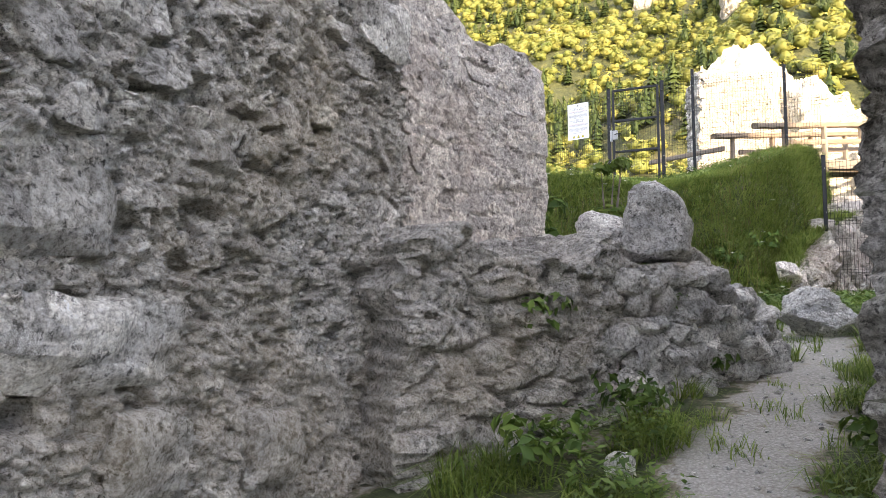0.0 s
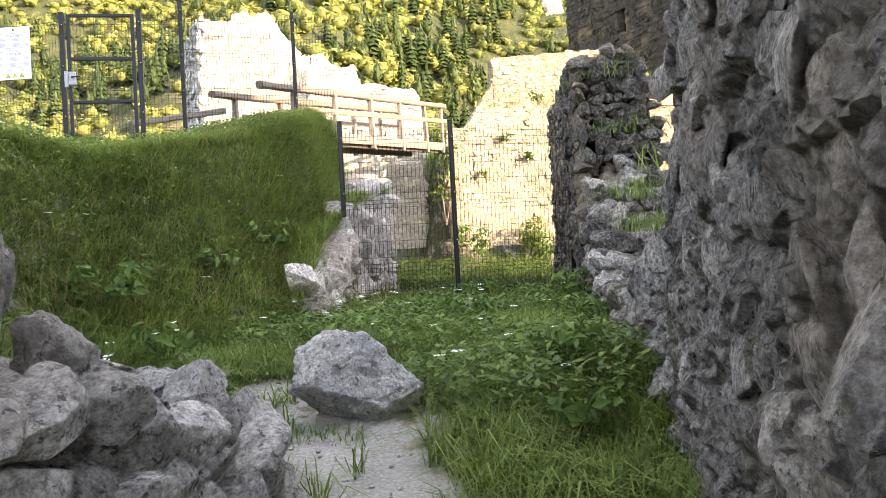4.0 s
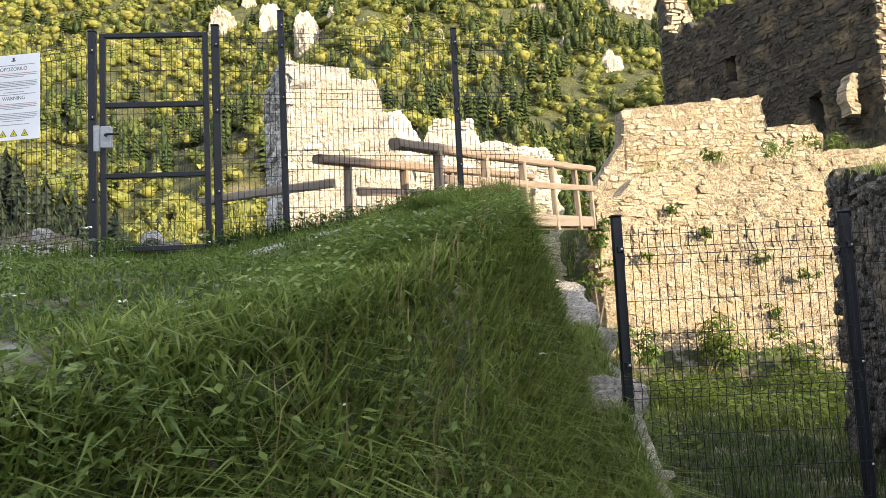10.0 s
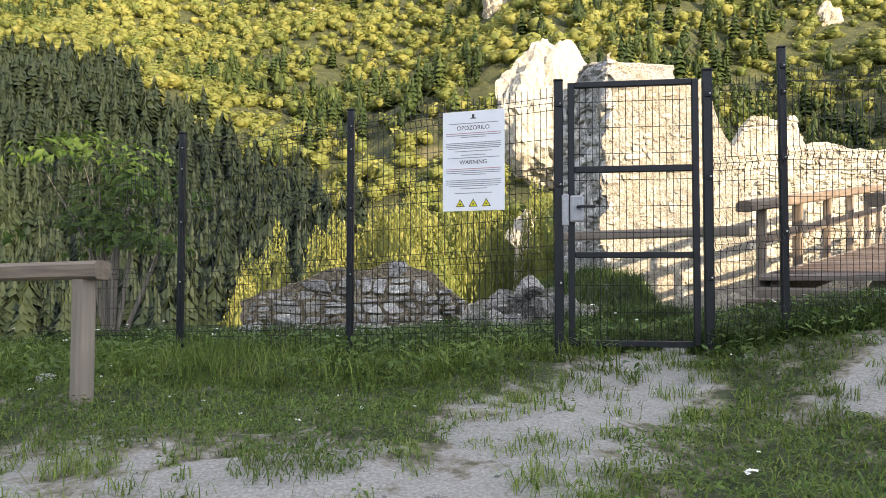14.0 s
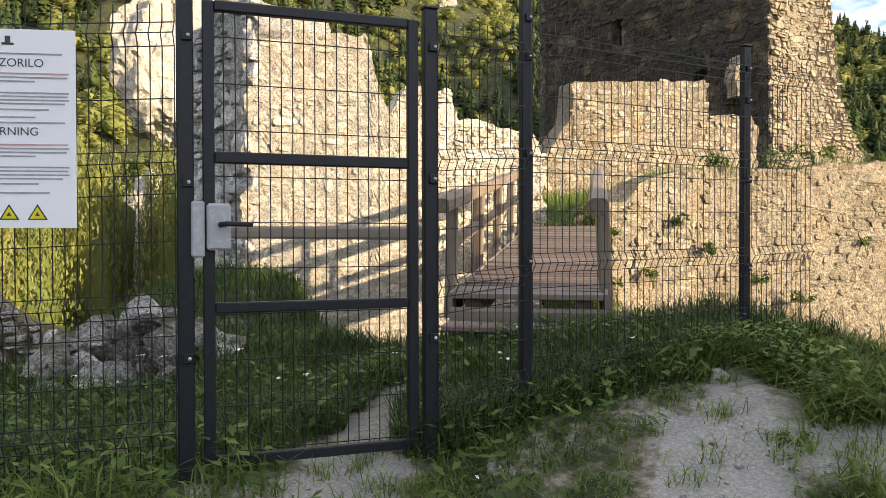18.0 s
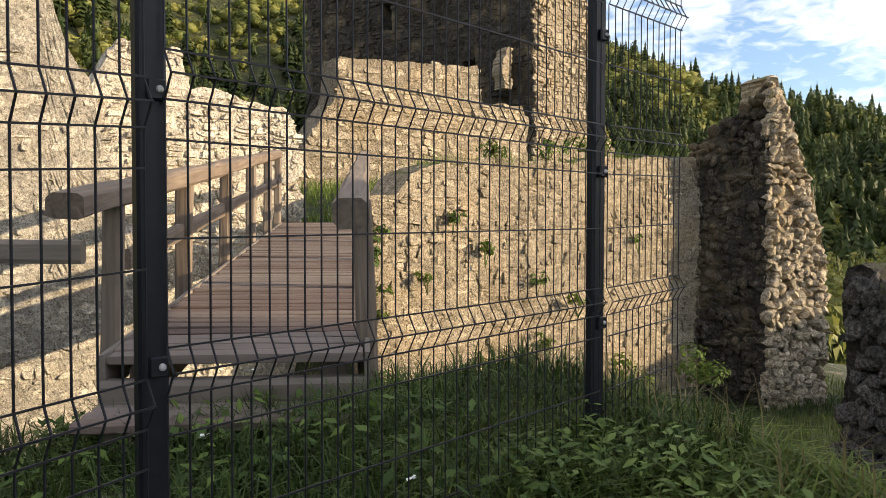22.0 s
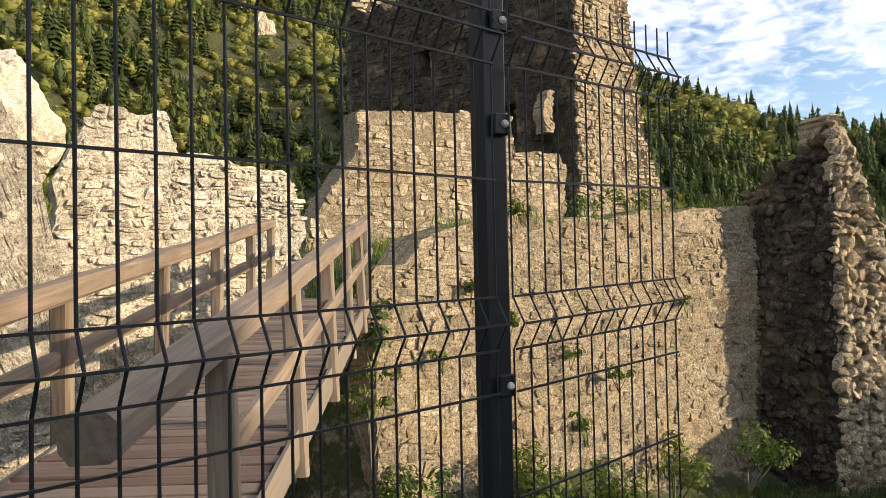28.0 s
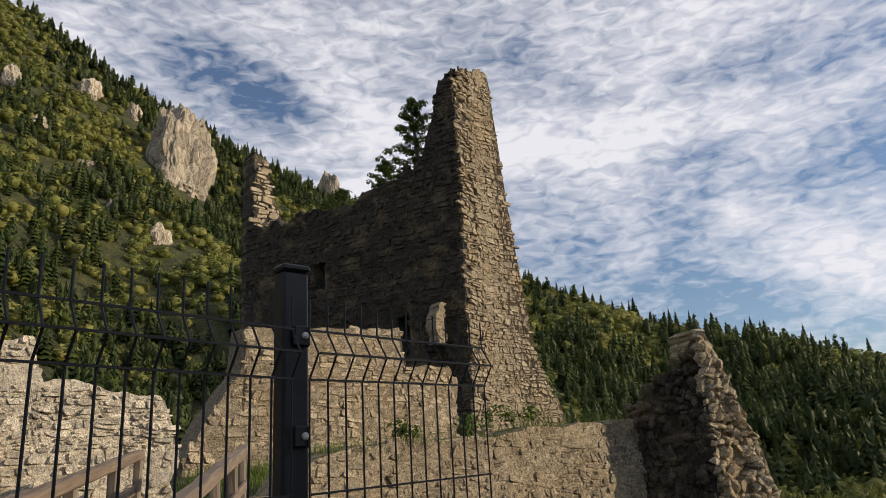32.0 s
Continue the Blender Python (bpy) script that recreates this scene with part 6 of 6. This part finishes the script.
def shrub(name, base, height, width, n, leaf, material, label, category, seed, stems=5):
    """Stems that fan out from the base and carry leaves."""
    t = thing(name, label, category, at=base)
    rng = random.Random(seed)
    pieces, blobs = [], []
    for i in range(stems):
        a, l = rng.uniform(0, 6.28), rng.uniform(0.3, 1.0)
        top = Vector((math.cos(a) * width * 0.5 * l, math.sin(a) * width * 0.5 * l, height * rng.uniform(0.6, 0.95)))
        mid = top * 0.5 + Vector((rng.uniform(-0.06, 0.06) * width, rng.uniform(-0.06, 0.06) * width, height * 0.1))
        pieces.append(tube([(0, 0, -0.04), mid, top], [0.012 * height + 0.003, 0.008 * height + 0.002, 0.002], 5))
        blobs += [(top.x, top.y, top.z, width * 0.24), (mid.x * 1.3, mid.y * 1.3, mid.z * 1.1, width * 0.22)]
    mesh_of("stem", *gather(pieces), BARK if height > 1 else HERB, t)
    v, f = leaf_cloud(blobs, n, leaf, seed)
    fast_mesh("foliage", v, f, material, t)
    return t


shrub("fern", (2.32, -11.35, -2.62), 0.35, 0.5, 170, 0.045, HERB, "leafy green plant growing from the wall joint", "plant", 1)
shrub("fern", (2.9, -10.4, -2.4), 0.2, 0.3, 70, 0.03, HERB, "small green plant growing from the wall joint", "plant", 2)
shrub("sapling", (2.22, -9.0, -2.35), 1.4, 0.42, 170, 0.055, BRIGHT_LEAF, "young broad-leaved sapling behind the low wall", "sapling", 3)
shrub("sapling", (1.6, -9.3, -2.2), 0.8, 0.6, 120, 0.07, HERB, "low leafy growth behind the low wall", "plant", 4)
shrub("elder_bush", (-5.3, 2.6, -0.4), 2.6, 1.9, 900, 0.07, HERB, "tall leafy bush with pale flower heads behind the fence", "bush", 5, 9)
shrub("elder_bush", (-6.6, 1.8, -0.4), 1.7, 1.6, 500, 0.07, HERB, "leafy bush behind the fence", "bush", 6, 7)
for i, (x, y, z, h, w, n, m_) in enumerate(((7.0, 8.35, -0.9, 1.3, 0.7, 260, BRIGHT_LEAF), (7.25, 8.3, -1.9, 0.9, 0.9, 260, HERB), (8.9, 8.0, -2.4, 1.5, 1.6, 900, BRIGHT_LEAF), (9.8, 7.8, -2.4, 1.1, 1.3, 500, HERB), (12.4, 8.0, -2.4, 1.0, 1.3, 480, BRIGHT_LEAF), (11.2, 7.7, -2.4, 0.8, 1.2, 380, BRIGHT_LEAF), (14.2, 7.9, -2.4, 1.2, 1.3, 520, HERB), (7.6, 8.0, -2.4, 1.3, 1.0, 480, HERB), (7.1, 8.4, 0.2, 1.0, 0.7, 300, HERB), (7.05, 8.5, 0.9, 0.8, 0.6, 220, BRIGHT_LEAF),
                                            (10.6, 8.45, 0.05, 0.35, 0.4, 70, HERB), (9.4, 8.45, 0.6, 0.4, 0.45, 90, BRIGHT_LEAF), (8.7, 8.45, 1.15, 0.35, 0.4, 60, HERB), (11.6, 8.4, -0.4, 0.4, 0.45, 80, BRIGHT_LEAF), (9.9, 8.7, 2.3, 0.4, 0.6, 110, BRIGHT_LEAF),
                                            (11.4, 8.8, 2.4, 0.4, 0.7, 130, HERB), (12.6, 8.9, 2.5, 0.45, 0.9, 150, BRIGHT_LEAF), (8.2, 8.45, 0.2, 0.3, 0.35, 50, BRIGHT_LEAF), (13.4, 8.45, 0.75, 0.35, 0.35, 50, HERB), (10.9, 8.4, -1.2, 0.5, 0.5, 90, BRIGHT_LEAF))):
    shrub("herb_tuft", (x, y, z), h, w, n, 0.05, m_, "bright green herb growing from the sunlit wall", "plant", 20 + i, 4)
for i, (x, y, h, w, n) in enumerate(((2.2, -6.3, 0.45, 0.6, 160), (2.9, -5.2, 0.4, 0.5, 140), (1.7, -7.2, 0.35, 0.5, 110), (3.2, -4.3, 0.4, 0.6, 150), (5.0, -5.2, 0.3, 0.5, 110), (5.9, -6.0, 0.3, 0.5, 120), (5.4, -3.4, 0.35, 0.5, 110), (2.7, -6.8, 0.3, 0.5, 110),
                                    (4.9, -8.6, 0.25, 0.5, 120), (4.6, -10.2, 0.25, 0.5, 120), (2.9, -11.0, 0.3, 0.55, 140), (2.65, -12.0, 0.3, 0.5, 130), (3.15, -9.9, 0.22, 0.4, 80), (4.1, -11.4, 0.2, 0.35, 80), (5.1, -7.6, 0.3, 0.5, 110), (6.2, -4.6, 0.4, 0.6, 120))):
    shrub("weed", (x, y, ground_z(x, y)), h, w, n, 0.045, HERB, "broad-leaved weed in the long grass", "plant", 50 + i, 5)
# grass tufts on wall tops
def tuft(x, y, z, n, h, seed, r=0.14, material=GRASS):
    rng = np.random.RandomState(seed)
    xy = np.stack([x + rng.normal(0, r, n), y + rng.normal(0, r, n)], -1)
    ob = blades("grass_tuft", xy, h * 0.5, h, 0.004, material, "tuft of long grass on the ruined wall", seed, 1.6, np.full(n, z))
    ob["kind"] = "stuff"
for i, (y, dx, z, n, h) in enumerate((*[(-2.9 + 0.33 * k, 0.25 + 0.3 * (k % 3), 0.38 + 0.028 * k, 140, 0.2) for k in range(15)], (-3.8, 0.3, 0.05, 160, 0.3), (-3.2, 0.4, 0.4, 120, 0.25), (-4.0, 0.35, -0.55, 130, 0.25), (-4.45, 0.45, -1.3, 220, 0.32), (-4.75, 0.5, -1.65, 200, 0.3), (-2.2, 0.5, 0.5, 160, 0.25), (-1.0, 0.4, 0.5, 160, 0.25), (0.3, 0.5, 0.65, 160, 0.25),
                                       (1.4, 0.5, 0.8, 160, 0.25), (-8.3, 0.3, -1.4, 120, 0.25), (-7.4, 0.8, -1.7, 100, 0.22), (-5.9, 0.9, -1.7, 100, 0.2))):
    bx, by = on_rw(y)
    tuft(bx + dx, by, z, n, h, 300 + i, 0.2)
for i, (x, y, z) in enumerate(((10, 8.9, 2.35), (11.5, 8.9, 2.4), (13, 8.95, 2.6), (14.5, 9.0, 2.7), (8.8, 8.9, 2.25), (16.4, 7.8, 3.9))):
    tuft(x, y, z, 160, 0.35, 330 + i, 0.3, BRIGHT_LEAF if i % 2 else GRASS)


for i in range(16):
    tuft(13.0 + 0.5 * i + 0.45, 2.2 - 0.4 * i + 0.5, -1.25, 150, 0.4, 360 + i, 0.3, BRIGHT_LEAF if i % 3 == 0 else GRASS)


# ---- flowers in the grass ----
def umbels(n, x0, x1, y0, y1, seed, material, size=0.022, hmin=0.12, hmax=0.38, name="white_flowers", label="small white flower heads scattered in the grass", keep=None):
    rng = np.random.RandomState(seed)
    vs, ts = [], []
    while n > 0:
        x, y = rng.uniform(x0, x1), rng.uniform(y0, y1)
        if gravel_at(np.array([x]), np.array([y]))[0] > 0.3 or (keep and not keep(x, y)):
            continue
        n -= 1
        z = ground_z(x, y) + rng.uniform(hmin, hmax)
        for k in range(7):
            cx, cy = x + rng.normal(0, size * 0.7), y + rng.normal(0, size * 0.7)
            a = rng.uniform(0, 6.28)
            o = len(vs)
            r = size * rng.uniform(0.4, 0.7)
            for j in range(4):
                vs.append((cx + r * math.cos(a + j * 1.571), cy + r * math.sin(a + j * 1.571), z + rng.uniform(-0.006, 0.006)))
            ts += [(o, o + 1, o + 2), (o, o + 2, o + 3)]
    tagged(fast_mesh(name, np.array(vs), np.array(ts), material), label, "flowers", "", "stuff")


umbels(110, 0.5, 6.6, -9.0, -2.6, 61, FLOWER_WHITE, keep=lambda x, y: x < 7.0 + 0.256 * (y + 2.3) - 0.3)
umbels(45, -4.0, 3.0, -5.5, -0.3, 62, FLOWER_WHITE, 0.009, 0.05, 0.12)
umbels(40, -6.0, 2.8, 0.2, 2.0, 63, FLOWER_WHITE, 0.016, 0.15, 0.35)
umbels(10, 2.7, 3.2, -10.6, -9.6, 64, FLOWER_YELLOW, 0.012, 0.2, 0.5, "yellow_flowers", "small yellow flowers beside the low wall")


# ---- tree on the tower ----
def small_tree(name, base, height, width, n, leaf, seed, material, label):
    t = thing(name, label, "tree", at=base)
    rng = random.Random(seed)
    pieces = [tube([(0, 0, -0.5), (0.05 * width, 0, height * 0.4), (0, 0.05 * width, height * 0.95)], [0.03 * height, 0.02 * height, 0.005 * height], 6)]
    blobs = []
    for i in range(34):
        u = 0.16 + 0.82 * i / 33
        a = i * 2.4 + rng.uniform(-0.5, 0.5)
        l = width * 0.5 * (1.08 - u) ** 0.75 * rng.uniform(0.55, 1.15)
        z0 = height * u * 0.95
        tip = Vector((math.cos(a) * l, math.sin(a) * l, z0 + l * rng.uniform(0.25, 0.7)))
        pieces.append(tube([(0, 0, z0), tip * 0.6 + Vector((0, 0, z0 * 0.42)), tip], [0.006 * height, 0.004 * height, 0.0015 * height], 4))
        for k in (0.45, 0.7, 1.0):
            blobs.append((tip.x * k, tip.y * k, z0 + (tip.z - z0) * k - 0.03 * height, width * 0.075))
    mesh_of("trunk", *gather(pieces), BARK, t)
    v, f = leaf_cloud(blobs, n, leaf, seed)
    fast_mesh("crown", v, f, material, t)
    return t


small_tree("birch", (26.0, 28.4, 15.6), 6.6, 4.2, 7500, 0.075, 71, BRIGHT_LEAF, "slender green tree rooted on top of the ruined tower wall")
small_tree("birch", (25.4, 30.4, 16.0), 2.8, 2.8, 2600, 0.075, 72, BRIGHT_LEAF, "leafy young tree on top of the ruined tower wall")
small_tree("birch", (24.3, 33.2, 16.2), 1.6, 2.2, 1500, 0.075, 73, HERB, "bush on top of the ruined tower wall")


# ---- low broad leaves in the turf ----
def ground_leaves(name, xy, size, lift, seed, material, label):
    rng = np.random.RandomState(seed)
    n = len(xy)
    c = np.stack([xy[:, 0], xy[:, 1], land(xy[:, 0], xy[:, 1]) + rng.uniform(0.2, 1.0, n) * lift], -1)
    a = rng.uniform(0, 6.28, n)
    s1 = size * rng.uniform(0.5, 1.3, n)
    t = rng.uniform(-0.5, 0.7, n)
    u = np.stack([np.cos(a), np.sin(a), t], -1) * s1[:, None]
    v = np.stack([-np.sin(a), np.cos(a), rng.uniform(-0.3, 0.3, n)], -1) * (s1 * 0.45)[:, None]
    pts = np.stack([c - u, c + v + [0, 0, 0.005], c + u, c - v], 1).reshape(-1, 3)
    o = (np.arange(n) * 4)[:, None]
    tagged(fast_mesh(name, pts, np.concatenate([o + np.array([0, 1, 2]), o + np.array([0, 2, 3])]), material), label, "weeds", "", "stuff")


ground_leaves("clover", meadow(60000, -4.8, 4.0, -6.6, 2.0, 41, lambda x, y: (x < edge_x(y) - 0.4)), 0.016, 0.07, 1, HERB, "clover and small weeds in the short grass")
ground_leaves("mound_weeds", meadow(120000, -0.5, 5.0, -9.8, 0.5, 42, lambda x, y: (x > edge_x(y) - 1.3) & (x < edge_x(y) + 0.7) & ~in_walls(x, y) & (vnoise(x * 1.1, y * 1.1, 0.0, 8) > -0.25)), 0.024, 0.2, 2, MOUND_LEAF, "broad-leaved weeds covering the mound")
ground_leaves("corridor_weeds", meadow(70000, 2.0, 7.2, -12.4, -2.4, 43, lambda x, y: (x > edge_x(y) + 0.6) & (x < rw_x(y)) & ~in_walls(x, y) & (vnoise(x * 1.3, y * 1.3, 0.0, 9) > 0.0)), 0.032, 0.26, 3, HERB, "broad-leaved weeds beside the path")
ground_leaves("ditch_weeds", meadow(26000, 1.5, 12.0, 0.5, 8.3, 44, lambda x, y: (0.505 * (x - 2.62) + 0.863 * (y - 2.25) > 0.4) & (vnoise(x * 0.9, y * 0.9, 0.0, 10) > 0.0)), 0.06, 0.5, 4, BRIGHT_LEAF, "leafy weeds on the ditch floor")
ground_leaves("fence_weeds", meadow(14000, -6.0, 3.0, -0.8, 3.0, 45, lambda x, y: (0.505 * (x - 2.6) + 0.863 * (y - 2.1) < 0.1) & (vnoise(x * 1.3, y * 1.3, 0.0, 12) > -0.2)), 0.035, 0.2, 5, HERB, "broad-leaved weeds along the fence")
# tufts growing through the gravel
g_rng = np.random.RandomState(77)
spots = np.stack([g_rng.uniform(-4, 3.2, 520), g_rng.uniform(-4.4, 0.5, 520)], -1)
spots = np.concatenate([spots, np.stack([g_rng.uniform(3.0, 4.4, 40), g_rng.uniform(-11.5, -7.2, 40)], -1)])
on_g = gravel_at(spots[:, 0], spots[:, 1])
tufts = np.repeat(spots[(on_g > 0.25) & (on_g < 1.0)], 40, 0)
blades("gravel_tufts", tufts + g_rng.normal(0, 0.05, tufts.shape), 0.04, 0.13, 0.003, GRASS, "small grass tufts growing through the gravel", 9, 1.5)
# pebbles
pv, pt, o = [], [], 0
cube_v = np.array([(m_.co.x, m_.co.y, m_.co.z) for m_ in ROCKS[0].vertices])
cube_t = np.array([tuple(f.vertices) for f in ROCKS[0].polygons])
for _ in range(1500):
    x, y = (g_rng.uniform(-4.5, 3.2), g_rng.uniform(-4.4, 0.6)) if g_rng.uniform() < 0.7 else (g_rng.uniform(2.9, 4.5), g_rng.uniform(-12, -7.2))
    if gravel_at(np.array([x]), np.array([y]))[0] < g_rng.uniform(0.2, 0.9):
        continue
    s_ = g_rng.uniform(0.008, 0.028) * (2.0 if g_rng.uniform() < 0.04 else 1)
    pv.append(cube_v * s_ * np.array([1, g_rng.uniform(0.6, 1.2), 0.6]) + [x, y, ground_z(x, y) + s_ * 0.1])
    pt.append(cube_t + o)
    o += len(cube_v)
tagged(fast_mesh("pebbles", np.concatenate(pv), np.concatenate(pt), WHITE_ROCK), "pale limestone pebbles strewn over the gravel", "pebbles", "", "stuff")

# ---- wooden rail by the path ----
rail = thing("wooden_rail", "weathered log rail on short posts beside the gravel path", "railing", at=(0, 0, 0))
beam("top_log", (-2.9, -1.35, 0.66), (-5.2, -0.9, 0.62), 0.14, 0.12, WOOD_RAIL, rail)
for x, y in ((-3.05, -1.32), (-4.9, -0.96)):
    beam("post", (x, y, ground_z(x, y) - 0.1), (x, y, 0.6), 0.12, 0.12, WOOD_RAIL, rail)
